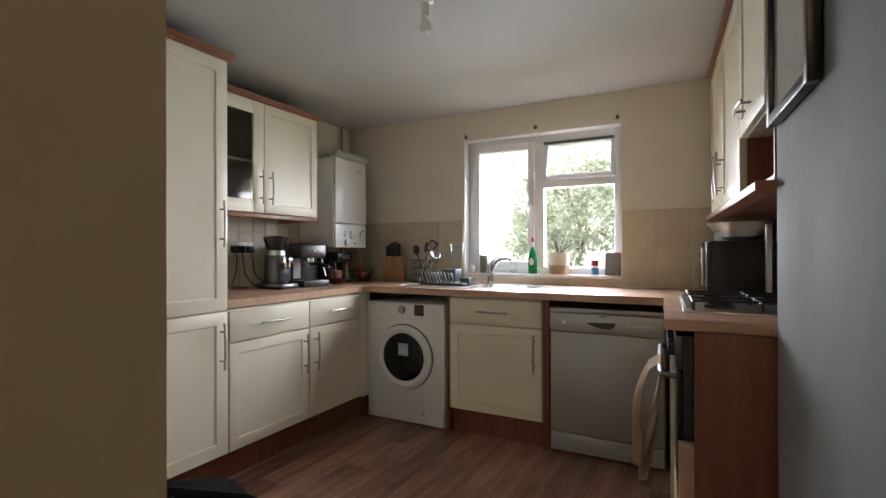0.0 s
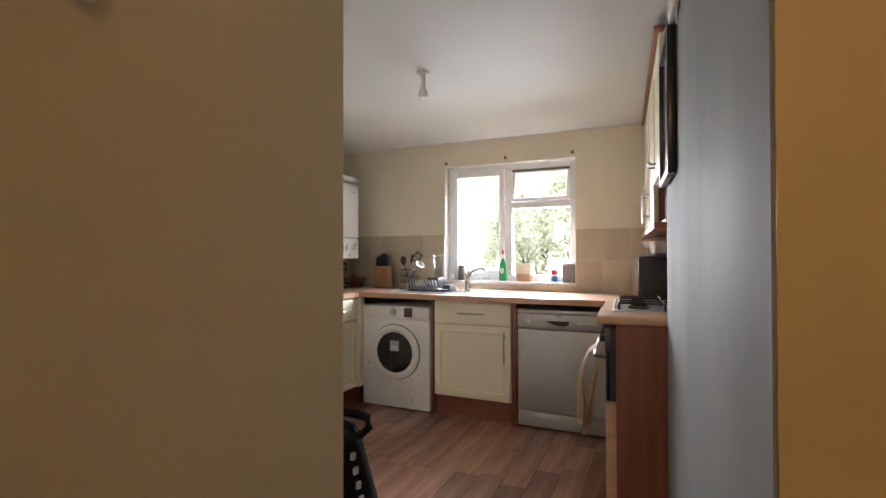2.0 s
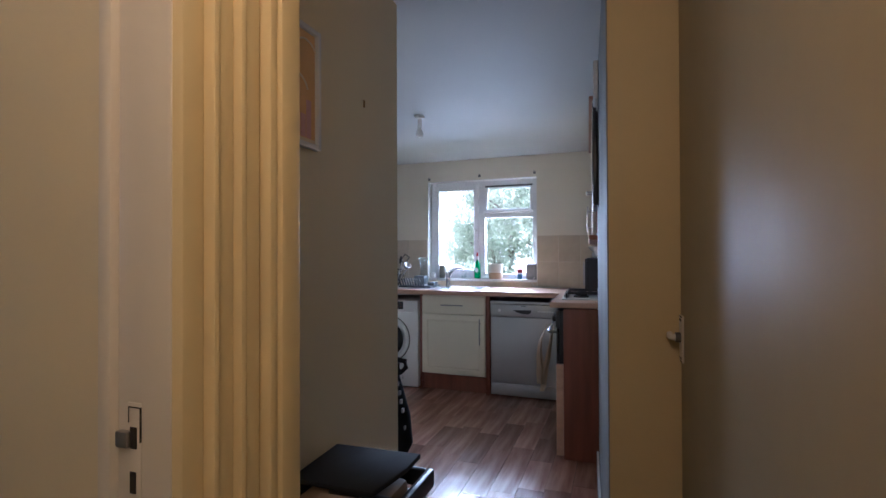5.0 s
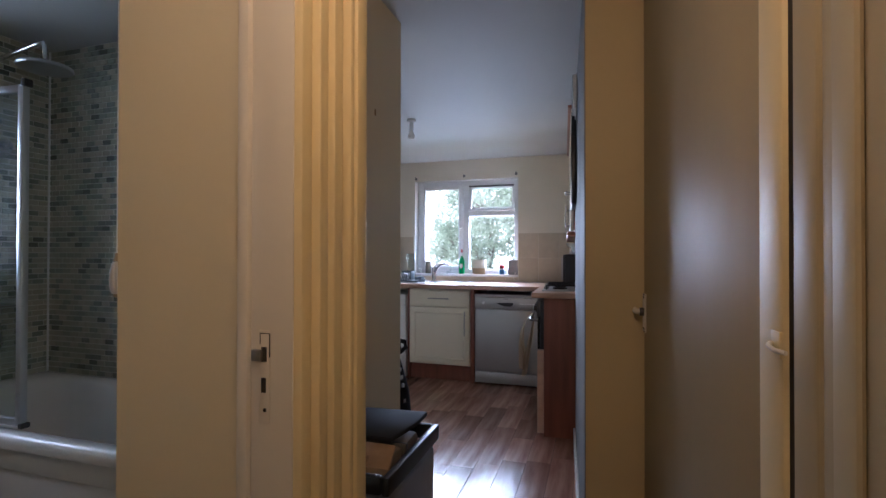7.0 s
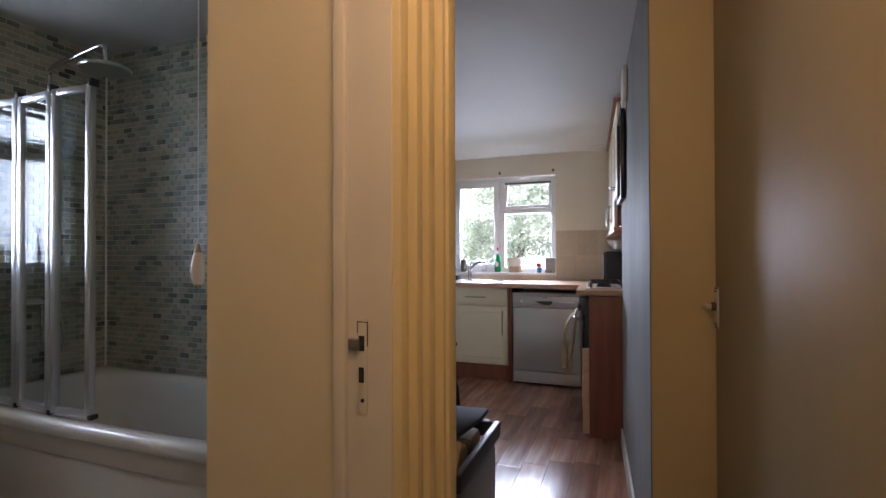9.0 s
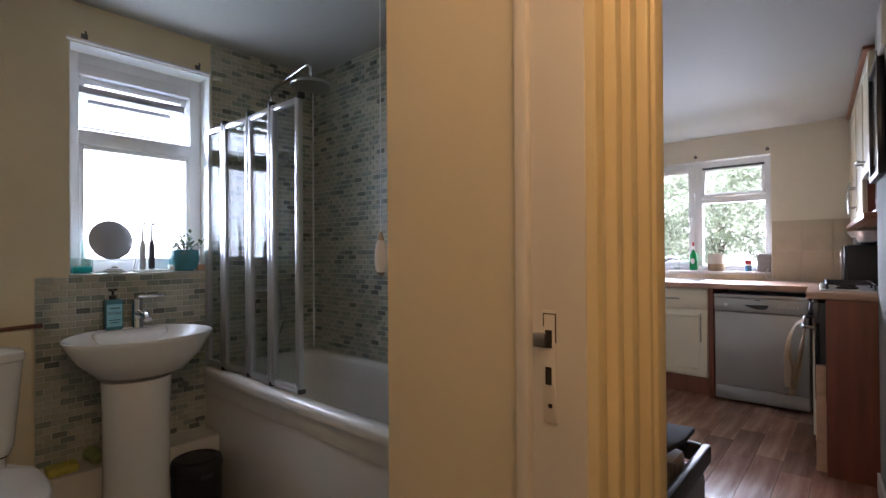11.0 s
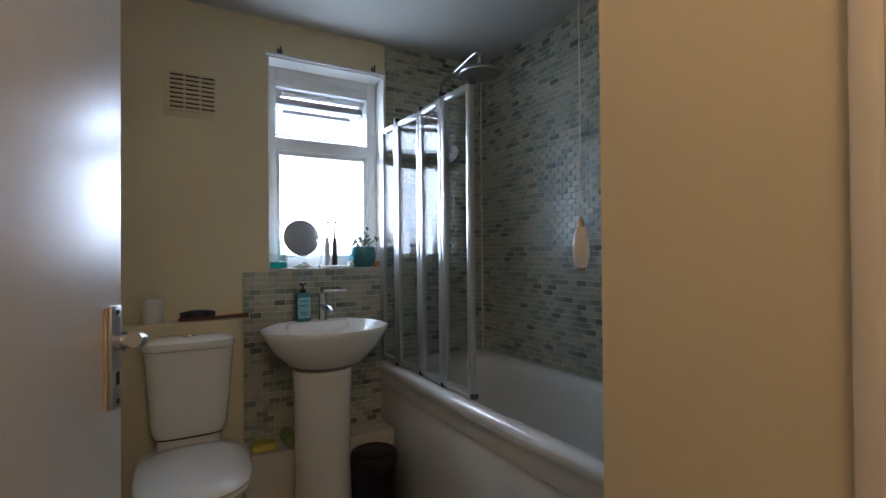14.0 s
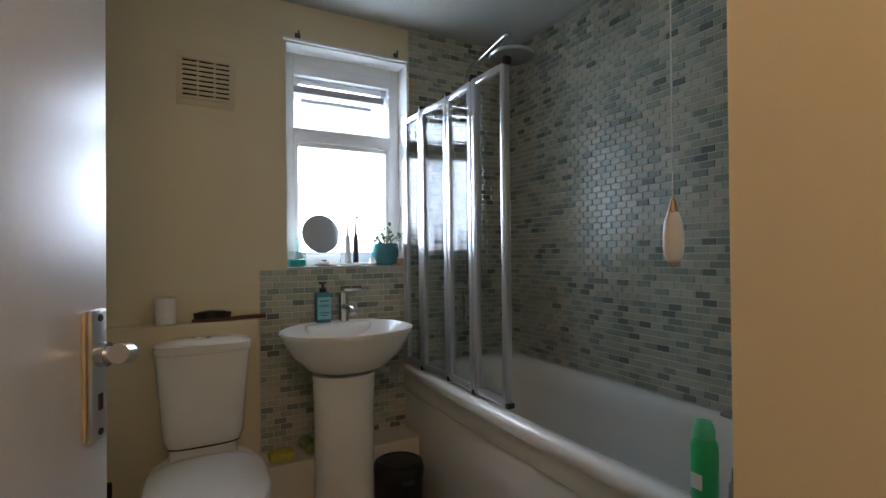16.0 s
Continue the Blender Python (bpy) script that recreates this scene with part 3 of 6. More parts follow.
panel("filler_post", "cream corner post between kitchen cabinets", B(-1.862, -1.822, 2.709, 2.79, 0.15, 0.862, bevel=0.002), CREAM)
panel("end_panel", "cherry wood panel beside the washing machine", B(-1.205, -1.187, 2.775, KF - 0.01, 0.0, 0.862, bevel=0.001), CHERRY)
panel("end_panel", "cherry wood panel beside the dishwasher", B(-0.583, -0.548, 2.775, KF - 0.01, 0.0, 0.862, bevel=0.001), CHERRY)
panel("plinth", "dark cherry plinth under the cream cabinets", B(-1.915, -1.90, 1.06, 2.83, 0.0, 0.148), CHERRY)
panel("plinth", "dark cherry plinth under the sink cabinet", B(-1.186, -0.584, 2.83, 2.845, 0.0, 0.148), CHERRY)

# larder
u = thing("larder_cabinet", "tall cream larder cabinet with cherry cornice", "cabinet", FX, 1.05, 0, 90)
part("carcass", B(0.002, 0.598, 0.002, 0.59, 0.15, 2.085), CREAM, u)
d = part("door", shaker(0.004, 0.596, 0.862, 2.08, 0.085), CREAM, u, "tall upper door")
bow_handle(d, 0.19, pose(0.555, -0.02, 1.28))
d = part("door", shaker(0.004, 0.596, 0.158, 0.852, 0.085), CREAM, u)
bow_handle(d, 0.19, pose(0.555, -0.02, 0.69))
bm = bmesh.new()
box(bm, -0.02, 0.628, -0.048, 0.59, 2.098, 2.118, 0.006)
box(bm, -0.01, 0.618, -0.034, 0.588, 2.082, 2.099, 0.004)
part("cornice", bm, CHERRYH, u, "moulded cherry wood cornice")

# west wall unit with a glazed and a solid door
u = thing("wall_cabinet", "cream wall cabinet with one glazed door and cherry mouldings", "cabinet", -2.125, 1.660, 0, 90)
INSIDE = mat("dark_cabinet_inside", (0.07, 0.05, 0.04), 0.6, vary=0.2)
part("carcass", frame_x(bmesh.new(), 0.002, 0.917, 1.375, 2.042, 0.018, 0.002, 0.30, 0), INSIDE, u)
part("divider", B(0.450, 0.468, 0.003, 0.30, 1.393, 2.024), INSIDE, u)
part("back", B(0.002, 0.917, 0.30, 0.318, 1.375, 2.042), INSIDE, u)
part("shelf", B(0.02, 0.45, 0.03, 0.298, 1.68, 1.695), INSIDE, u)
part("side", B(0.9172, 0.920, 0.002, 0.318, 1.375, 2.042), CREAM, u)
d = part("glazed_door", shaker(0.004, 0.456, 1.378, 2.040, 0.075, True), CREAM, u, "cream framed glazed door")
part("pane", B(0.075, 0.385, -0.012, -0.008, 1.449, 1.969), GLASS, d)
bow_handle(d, 0.17, pose(0.425, -0.02, 1.53))
d = part("door", shaker(0.462, 0.916, 1.378, 2.040), CREAM, u)
bow_handle(d, 0.17, pose(0.497, -0.02, 1.53))
bm = bmesh.new()
box(bm, -0.0, 0.935, -0.046, 0.318, 2.058, 2.074, 0.005)
box(bm, -0.0, 0.926, -0.034, 0.318, 2.043, 2.059, 0.004)
part("cornice", bm, CHERRYH, u, "cherry wood cornice")
bm = bmesh.new()
box(bm, -0.0, 0.930, -0.030, 0.02, 1.346, 1.374, 0.006)
box(bm, 0.885, 0.930, 0.021, 0.318, 1.346, 1.374, 0.004)
part("pelmet", bm, CHERRYH, u, "cherry wood light pelmet")
for k, (x, z, r, h) in enumerate(((0.14, 1.394, 0.032, 0.10), (0.21, 1.394, 0.030, 0.12), (0.29, 1.394, 0.032, 0.11), (0.16, 1.696, 0.035, 0.09), (0.26, 1.696, 0.033, 0.12))):
    g = thing("drinking_glass", "clear drinking glass inside the glazed cabinet", "glass", -2.125 - 0.12 - 0.02 * (k % 2), 1.660 + x, z, 0, "glasses in the cabinet")
    part("bowl", lathe(bmesh.new(), [(r * 0.75, 0), (r, h), (r - 0.002, h), (r * 0.75 - 0.002, 0.006)], 18), DRINKGLASS, g)

# worktops: one U-shaped board; the east arm lies out of level by a little
t = thing("worktop", "beech laminate worktop round three sides of the kitchen", "worktop", 0, 0, 0)
bm = prism([(KL, 1.652), (-1.838, 1.652), (-1.838, 2.735), (0.055, 2.735), (0.118, 1.648), (0.718, 1.648), (0.619, KF), (KL, KF)], 0.866, 0.906)
for v in bm.verts:
    if v.co.x > 0.08 and v.co.y < 2.0:
        v.co.z += 0.036 if v.co.z > 0.89 else 0.041
bmesh.ops.bevel(bm, geom=[e for e in bm.edges if abs(e.verts[0].co.z - e.verts[1].co.z) < 0.03 and min(e.verts[0].co.z, e.verts[1].co.z) > 0.9], offset=0.010, segments=3, profile=0.5, affect="EDGES")
part("board", bm, BEECH, t)

# washing machine
t = thing("washing_machine", "white front-loading washing machine under the worktop", "washing machine", -1.818, 2.765, 0)
part("body", B(0, 0.598, 0.0, 0.55, 0.012, 0.803, bevel=0.008), WHITE, t)
part("fascia", B(0.004, 0.594, -0.008, 0.004, 0.700, 0.800, bevel=0.005), WHITE, t)
ring = lathe(bmesh.new(), [(0.196, 0.0), (0.212, 0.008), (0.210, 0.022), (0.186, 0.032), (0.160, 0.024), (0.155, 0.008)], 56, pose(0.300, 0.0, 0.445, 90, 0, 0))
part("door_seam", lathe(bmesh.new(), [(0.211, 0.0), (0.211, 0.003), (0.217, 0.003), (0.217, 0.0)], 56, pose(0.300, 0.0, 0.445, 90, 0, 0)), DARKSHADE, t, "dark seam round the door")
dr = part("door", ring, WHITE, t, "white porthole door ring")
part("door_glass", lathe(bmesh.new(), [(0.0, 0.012), (0.08, 0.013), (0.12, 0.016), (0.158, 0.021)], 44, pose(0.300, 0.004, 0.445, 90, 0, 0)), mat("dark_door_glass", (0.008, 0.008, 0.01), 0.05, spec=0.6), dr, "dark porthole glass")
st = part("sticker", B(0.262, 0.340, -0.0215, -0.0205, 0.455, 0.535), mat("pale_blue_sticker", (0.36, 0.45, 0.58), 0.4), dr, "pale blue energy sticker")
for z in (0.468, 0.480, 0.492):
    part("print_bar", B(0.270, 0.332, -0.0222, -0.0212, z, z + 0.006), WHITE, st)
part("detergent_drawer", B(0.030, 0.150, -0.0105, -0.006, 0.735, 0.765, bevel=0.002), WHITE, t)
part("dial", lathe(bmesh.new(), [(0.027, 0), (0.027, 0.010), (0.021, 0.016), (0.020, 0.026), (0, 0.026)], 28, pose(0.285, -0.006, 0.757, 90, 0, 0)), HANDLE, t, "silver programme dial")
part("display", B(0.380, 0.452, -0.0105, -0.006, 0.722, 0.793, bevel=0.002), BLACK, t, "black display panel")
DIMRED = mat("dim_red_mark", (0.22, 0.05, 0.045), 0.5)
for i in range(2):
    for j in range(2):
        part("display_mark", B(0.392 + 0.03 * i, 0.408 + 0.03 * i, -0.0115, -0.0102, 0.742 + 0.026 * j, 0.747 + 0.026 * j), DIMRED, t)
part("logo_bar", B(0.030, 0.075, -0.0095, -0.0075, 0.783, 0.790), STEEL, t)
part("slot", B(0.055, 0.060, -0.001, 0.001, 0.33, 0.355), BLACK, t)
part("slot", B(0.440, 0.445, -0.001, 0.001, 0.075, 0.10), BLACK, t)

# dishwasher
t = thing("dishwasher", "silver freestanding dishwasher under the worktop", "dishwasher", -0.540, 2.765, 0)
part("body", B(0, 0.598, 0.02, 0.56, 0.015, 0.812, bevel=0.005), SILVER, t)
part("door_front", B(0.003, 0.595, -0.002, 0.021, 0.125, 0.690, bevel=0.006), SILVER, t)
bm = B(0.003, 0.595, -0.014, 0.021, 0.694, 0.800, bevel=0.008)
cp = part("control_panel", bm, SILVER, t, "silver control panel with grip")
bm = bmesh.new()
pr = [(0.20, 0.752), (0.36, 0.756), (0.355, 0.735), (0.335, 0.722), (0.285, 0.722), (0.245, 0.732)]
a = [bm.verts.new((x, -0.0155, z)) for x, z in pr]
b = [bm.verts.new((x, -0.010, z)) for x, z in pr]
bm.faces.new(a)
for i in range(len(pr)):
    bm.faces.new((a[i], a[(i + 1) % len(pr)], b[(i + 1) % len(pr)], b[i]))
part("grip_recess", bm, BLACK, cp, "dark grip recess")
part("top_trim", B(0.0, 0.598, -0.006, 0.06, 0.801, 0.826, bevel=0.005), SILVER, t)
part("kickplate", B(0.004, 0.594, 0.004, 0.024, 0.018, 0.118, bevel=0.004), SILVER, t)
part("button", cyl(bmesh.new(), (0.085, -0.012, 0.748), (0.085, -0.019, 0.748), 0.012, seg=18), ALU, cp)
for i in range(6):
    part("button", B(0.415 + 0.022 * i, 0.430 + 0.022 * i, -0.0165, -0.012, 0.742, 0.752, bevel=0.001), ALU, cp)
part("logo_bar", B(0.275, 0.310, -0.016, -0.013, 0.785, 0.790), BLACK, cp)

# oven run, facing west
t = thing("oven_cabinet", "cherry end panel with built-in oven under the worktop", "oven", 0.152, 1.660, 0, 3.33)
part("end_panel", B(0.045, 0.560, 0.0, 0.020, 0.0, 0.904, bevel=0.002), CHERRY, t)
part("side_stile", B(0.002, 0.044, 0.002, 0.055, 0.02, 0.56, bevel=0.002), BEECH, t, "pale wood edge below the oven")
ov = part("oven", B(0.018, 0.5, 0.060, 0.655, 0.36, 0.882, bevel=0.004), BLACK, t, "black built-in oven")
part("oven_door", B(0.000, 0.018, 0.062, 0.653, 0.37, 0.770, bevel=0.004), mat("black_oven_glass", (0.01, 0.01, 0.011), 0.06), ov, "black glass oven door")
part("control_strip", B(-0.004, 0.018, 0.062, 0.653, 0.775, 0.880, bevel=0.003), DARKSTEEL, ov, "dark control strip")
for i in range(5):
    part("knob", lathe(bmesh.new(), [(0.019, 0), (0.018, 0.020), (0.012, 0.024), (0, 0.024)], 18, pose(-0.004, 0.11 + 0.11 * i, 0.828, 0, -90, 0)), BLACK, ov)
part("oven_handle", tube(bmesh.new(), [(0.0, 0.10, 0.745), (-0.045, 0.10, 0.748), (-0.05, 0.12, 0.748), (-0.05, 0.60, 0.748), (-0.045, 0.615, 0.748), (0.0, 0.615, 0.745)], 0.009), DARKSTEEL, ov, "dark steel bar handle")
dd = part("drawer_front", B(0.0, 0.022, 0.060, 0.655, 0.155, 0.352, bevel=0.003), CREAM, t)
part("carcass", B(0.045, 0.560, 0.022, 0.655, 0.14, 0.358), CREAM, t)
part("plinth", B(0.075, 0.09, 0.002, 0.655, 0.0, 0.14), CHERRY, t)
panel("cabinet_filler", "cream corner filler beside the oven", B(0.10, 0.12, 2.335, 2.80, 0.0, 0.862), CREAM)

# towel over the oven handle
t = thing("tea_towel", "cream and tan striped tea towel over the oven handle", "towel", 0.088, 1.95, 0, 3.33)
bm = bmesh.new()
n, rows_ = 12, 26
grid = []
for j in range(rows_ + 1):
    s = j / rows_
    row = []
    for i in range(n + 1):
        y = -0.09 + 0.18 * i / n
        fold = 0.018 * math.sin(i * 1.5 + 4 * s) * min(1, 3 * abs(s - 0.42))
        if s < 0.42:
            q = 1 - s / 0.42
            x, z = -0.016 - 0.075 * math.sin(min(1.0, q * 1.5) * math.pi * 0.62) ** 0.8 + 0.02 * q + 1.5 * fold, 0.770 - 0.40 * q
        else:
            q = (s - 0.42) / 0.58
            x, z = 0.014 - 0.075 * q + fold, 0.765 - 0.44 * q
        if abs(s - 0.42) < 0.02:
            x, z = 0.0, 0.764
        row.append(bm.verts.new((x, y * (1 - 0.45 * q), z)))
    grid.append(row)
for a, b in zip(grid, grid[1:]):
    for i in range(n):
        bm.faces.new((a[i], a[i + 1], b[i + 1], b[i]))
bmesh.ops.solidify(bm, geom=bm.faces[:], thickness=0.030)
part("cloth", bm, mat("tan_striped_cloth", (0.70, 0.60, 0.44), 0.92, scale=5, colour2=(0.50, 0.36, 0.23), bump=0.4, fine=250, stretch=(0.6, 13, 0.25)), t, smooth=70)

# hob
t = thing("gas_hob", "steel gas hob with black pan supports on the worktop", "hob", 0.165, 1.86, 0.936, 3.33)
part("tray", B(0.0, 0.46, 0.0, 0.56, 0.0, 0.008, bevel=0.003), STEEL, t)
for ix, iy, r in ((0.12, 0.15, 0.038), (0.34, 0.15, 0.030), (0.12, 0.42, 0.030), (0.34, 0.42, 0.046)):
    part("burner", lathe(bmesh.new(), [(r + 0.012, 0.008), (r + 0.010, 0.018), (r, 0.020), (r, 0.028), (r * 0.8, 0.031), (0, 0.031)], 24, pose(ix, iy, 0)), BLACK, t)
for iy in (0.15, 0.42):
    bm = bmesh.new()
    for x in (0.03, 0.23, 0.43):
        tube(bm, [(x, iy - 0.12, 0.008), (x, iy - 0.11, 0.036), (x, iy + 0.11, 0.036), (x, iy + 0.12, 0.008)], 0.005, 8)
    for y in (iy - 0.06, iy + 0.06):
        tube(bm, [(0.03, y, 0.036), (0.43, y, 0.036)], 0.005, 8)
    part("pan_support", bm, BLACK, t, "black cast pan support")
for i in range(4):
    part("knob", lathe(bmesh.new(), [(0.016, 0.008), (0.015, 0.028), (0, 0.028)], 16, pose(0.025, 0.10 + 0.11 * i, 0)), HANDLE, t)

# microwave with bowls on top
t = thing("microwave", "black microwave oven on the worktop in the corner", "microwave", 0.262, 2.83, 0.908, 3.33)
part("body", B(0.0, 0.37, 0.0, 0.47, 0.012, 0.285, bevel=0.006), BLACK, t)
part("door", B(-0.014, 0.0, 0.12, 0.465, 0.016, 0.28, bevel=0.004), mat("black_microwave_glass", (0.012, 0.012, 0.013), 0.08), t)
part("control_panel", B(-0.014, 0.0, 0.004, 0.115, 0.016, 0.28, bevel=0.004), BLACK, t)
part("handle", B(-0.03, -0.014, 0.125, 0.140, 0.05, 0.25, bevel=0.004), STEEL, t, "steel handle")
for x in (0.03, 0.33):
    for y in (0.04, 0.43):
        part("foot", cyl(bmesh.new(), (x, y, 0), (x, y, 0.013), 0.014, seg=12), BLACK, t)
t = thing("mixing_bowl", "steel mixing bowl on the microwave", "bowl", 0.42, 2.98, 1.194)
part("bowl", lathe(bmesh.new(), [(0.05, 0), (0.10, 0.02), (0.125, 0.095), (0.130, 0.098), (0.120, 0.094), (0.095, 0.025), (0, 0.012)], 36), STEEL, t)
t = thing("stacked_dishes", "white oval dish on a white tub on the microwave", "dish", 0.345, 3.16, 1.194)
part("tub", B(-0.055, 0.055, -0.08, 0.08, 0, 0.05, bevel=0.01), WHITE, t)
part("dish", lathe(bmesh.new(), [(0.05, 0.051), (0.075, 0.062), (0.10, 0.098), (0.102, 0.100), (0.072, 0.068), (0, 0.058)], 32, None, 0.9, 1.35), CERAMIC, t)
t = thing("chopping_board", "grey board standing against the wall by the microwave", "board", 0.50, 2.74, 0.908)
part("board", B(-0.012, 0.012, -0.02, 0.022, 0.0, 0.36, bevel=0.006), ALU, t)

# east wall units
t = thing("wall_cabinet", "cream wall cabinet with an open cherry niche over the hob", "cabinet", 0.392, 1.640, 0, 3.33)
wk = 0.322
part("carcass", B(0.0, wk, 0.485, 1.60, 1.345, 2.135), CREAM, t)
part("carcass", B(0.0, wk, 0.0, 0.480, 1.552, 2.135), CREAM, t)
bm = bmesh.new()
box(bm, 0.003, wk, 0.462, 0.4825, 1.345, 1.551)
box(bm, 0.003, wk, 0.002, 0.016, 1.345, 1.551)
box(bm, 0.003, wk, 0.016, 0.462, 1.345, 1.358)
box(bm, wk - 0.012, wk, 0.016, 0.462, 1.358, 1.551)
part("niche", bm, CHERRY, t, "open cherry wood niche")


def west_door(y0, y1, z0, z1, hy, hz, hl, lay=False):
    """A framed door on the unit's west face."""
    bm = shaker(y0, y1, z0, z1)
    for v in bm.verts:
        v.co = Vector((v.co.y, v.co.x, v.co.z))
    d = part("door", bm, CREAM, t)
    h = bow_handle(d, hl, pose(-0.02, hy, hz, 0, 0, -90) @ (pose(0, 0, 0, 0, 90, 0) if lay else Matrix()))
    return d


west_door(0.487, 1.040, 1.350, 2.130, 0.98, 1.50, 0.17)
west_door(1.045, 1.598, 1.350, 2.130, 1.10, 1.50, 0.17)
west_door(0.004, 0.479, 1.556, 2.130, 0.28, 1.62, 0.15, True)
part("pelmet", B(-0.045, 0.02, 0.0, 1.60, 1.314, 1.342, bevel=0.006), CHERRYH, t, "cherry wood light pelmet")
part("underside", B(0.021, wk, 0.0, 1.60, 1.328, 1.343), CHERRY, t)
part("cornice", B(-0.04, wk, 0.0, 1.60, 2.138, 2.158, bevel=0.005), CHERRYH, t, "cherry wood cornice")

# boiler
t = thing("gas_boiler", "white wall-hung gas boiler with control panel", "boiler", KL, 2.755, 0)
part("casing", B(0.0, 0.330, 0.0, 0.365, 1.175, 1.835, bevel=0.012), WHITE, t)
bm = B(0.331, 0.352, 0.002, 0.363, 1.352, 1.828, bevel=0.010)
part("front_cover", bm, WHITE, t)
fc = part("control_panel", B(0.331, 0.350, 0.004, 0.361, 1.172, 1.345, bevel=0.006), WHITE, t)
part("dial", lathe(bmesh.new(), [(0.030, 0), (0.028, 0.010), (0.018, 0.016), (0, 0.016)], 26, pose(0.350, 0.19, 1.268, 0, 90, 0)), WHITE, fc)
part("dial", lathe(bmesh.new(), [(0.018, 0), (0.016, 0.012), (0, 0.012)], 22, pose(0.350, 0.12, 1.21, 0, 90, 0)), WHITE, fc)
for y, z in ((0.10, 1.29), (0.10, 1.265), (0.29, 1.285), (0.29, 1.262), (0.32, 1.30), (0.22, 1.205)):
    part("button", B(0.349, 0.354, y - 0.009, y + 0.009, z - 0.005, z + 0.005, bevel=0.001), BLACK, fc)
part("logo_bar", B(0.3515, 0.3535, 0.24, 0.31, 1.752, 1.760), STEEL, t)
part("flue", tube(bmesh.new(), [(0.17, 0.20, 1.83), (0.17, 0.20, 1.885), (0.165, 0.24, 1.905), (0.16, 0.605, 1.905)], 0.036, 22), WHITE, t, "white flue elbow on top")
part("pipe", tube(bmesh.new(), [(0.03, 0.46, 1.10), (0.03, 0.46, CZ)], 0.011, 10), mat("brown_painted_pipe", (0.40, 0.30, 0.20), 0.5), t, "thin painted pipe to the ceiling")

# ---- on the west worktop ----
WT = 0.907
t = thing("double_socket", "white double socket with black plugs and trailing cables", "socket", KL + 0.010, 2.215, 1.165)
part("faceplate", B(0.0, 0.010, -0.10, 0.10, -0.043, 0.043, bevel=0.003), WHITE, t)
for y in (-0.062, -0.015, 0.058):
    part("plug", B(0.010, 0.045, y - 0.022, y + 0.022, -0.028, 0.018, bevel=0.008), BLACK, t, "black mains plug")
for k, (y0, y1, x1) in enumerate(((-0.062, -0.10, 0.06), (-0.015, 0.04, 0.10), (0.058, 0.13, 0.12))):
    pts = [(0.04, y0, -0.02), (0.05, y0, -0.08), (0.05, y0 + 0.3 * (y1 - y0), -0.17), (x1 * 0.7, y1, -0.235), (x1, y1 + 0.06, -0.252), (x1 - 0.02, y1 + 0.12, -0.252)]
    part("cable", tube(bmesh.new(), pts, 0.0035, 8), BLACK, t)

t = thing("coffee_grinder", "steel coffee grinder with a dark bean hopper", "coffee grinder", -2.22, 2.315, WT, 90)
part("body", lathe(bmesh.new(), [(0.070, 0.03), (0.072, 0.05), (0.070, 0.19), (0.060, 0.215)], 30, None, 1.0, 1.12), DARKSTEEL, t)
part("base", B(-0.075, 0.075, -0.13, 0.10, 0.0, 0.034, bevel=0.012), DARKSTEEL, t)
part("front_recess", B(-0.045, 0.045, -0.085, -0.079, 0.045, 0.165, bevel=0.002), BLACK, t)
part("spout", lathe(bmesh.new(), [(0.02, 0.13), (0.026, 0.16), (0.026, 0.17)], 18, pose(0, -0.098, 0)), CHROME, t)
part("dial", lathe(bmesh.new(), [(0.016, 0), (0.015, 0.012), (0, 0.012)], 18, pose(0.04, -0.08, 0.185, 90, 0, 0)), CHROME, t)
part("collar", lathe(bmesh.new(), [(0.062, 0.215), (0.058, 0.245)], 26), STEEL, t)
part("hopper", lathe(bmesh.new(), [(0.052, 0.246), (0.058, 0.26), (0.078, 0.315), (0.078, 0.332), (0.05, 0.340), (0, 0.340)], 28), mat("smoked_plastic", (0.03, 0.025, 0.02), 0.12), t, "smoked plastic hopper")

t = thing("espresso_machine", "black and steel espresso machine on the worktop", "coffee machine", -2.20, 2.545, WT, 78)
part("body", B(-0.10, 0.10, 0.0, 0.16, 0.0, 0.29, bevel=0.012), BLACK, t)
part("head", B(-0.10, 0.10, -0.13, 0.0, 0.195, 0.29, bevel=0.02, seg=4), DARKSTEEL, t, "dark steel front head")
part("drip_tray", B(-0.10, 0.10, -0.15, 0.0, 0.0, 0.045, bevel=0.008), DARKSTEEL, t)
part("group_head", cyl(bmesh.new(), (0.0, -0.07, 0.165), (0.0, -0.07, 0.196), 0.034, seg=24), CHROME, t)
part("portafilter", tube(bmesh.new(), [(0.0, -0.07, 0.16), (0.03, -0.13, 0.155), (0.06, -0.20, 0.135)], 0.013), BLACK, t, "black portafilter handle")
part("steam_wand", tube(bmesh.new(), [(0.085, -0.08, 0.20), (0.09, -0.09, 0.16), (0.095, -0.12, 0.07)], 0.004, 8), HANDLE, t)
part("back_panel", B(-0.085, -0.03, -0.006, 0.0, 0.055, 0.19), STEEL, t)
part("badge", cyl(bmesh.new(), (0.0, -0.131, 0.245), (0.0, -0.134, 0.245), 0.010, seg=16), WHITE, t)

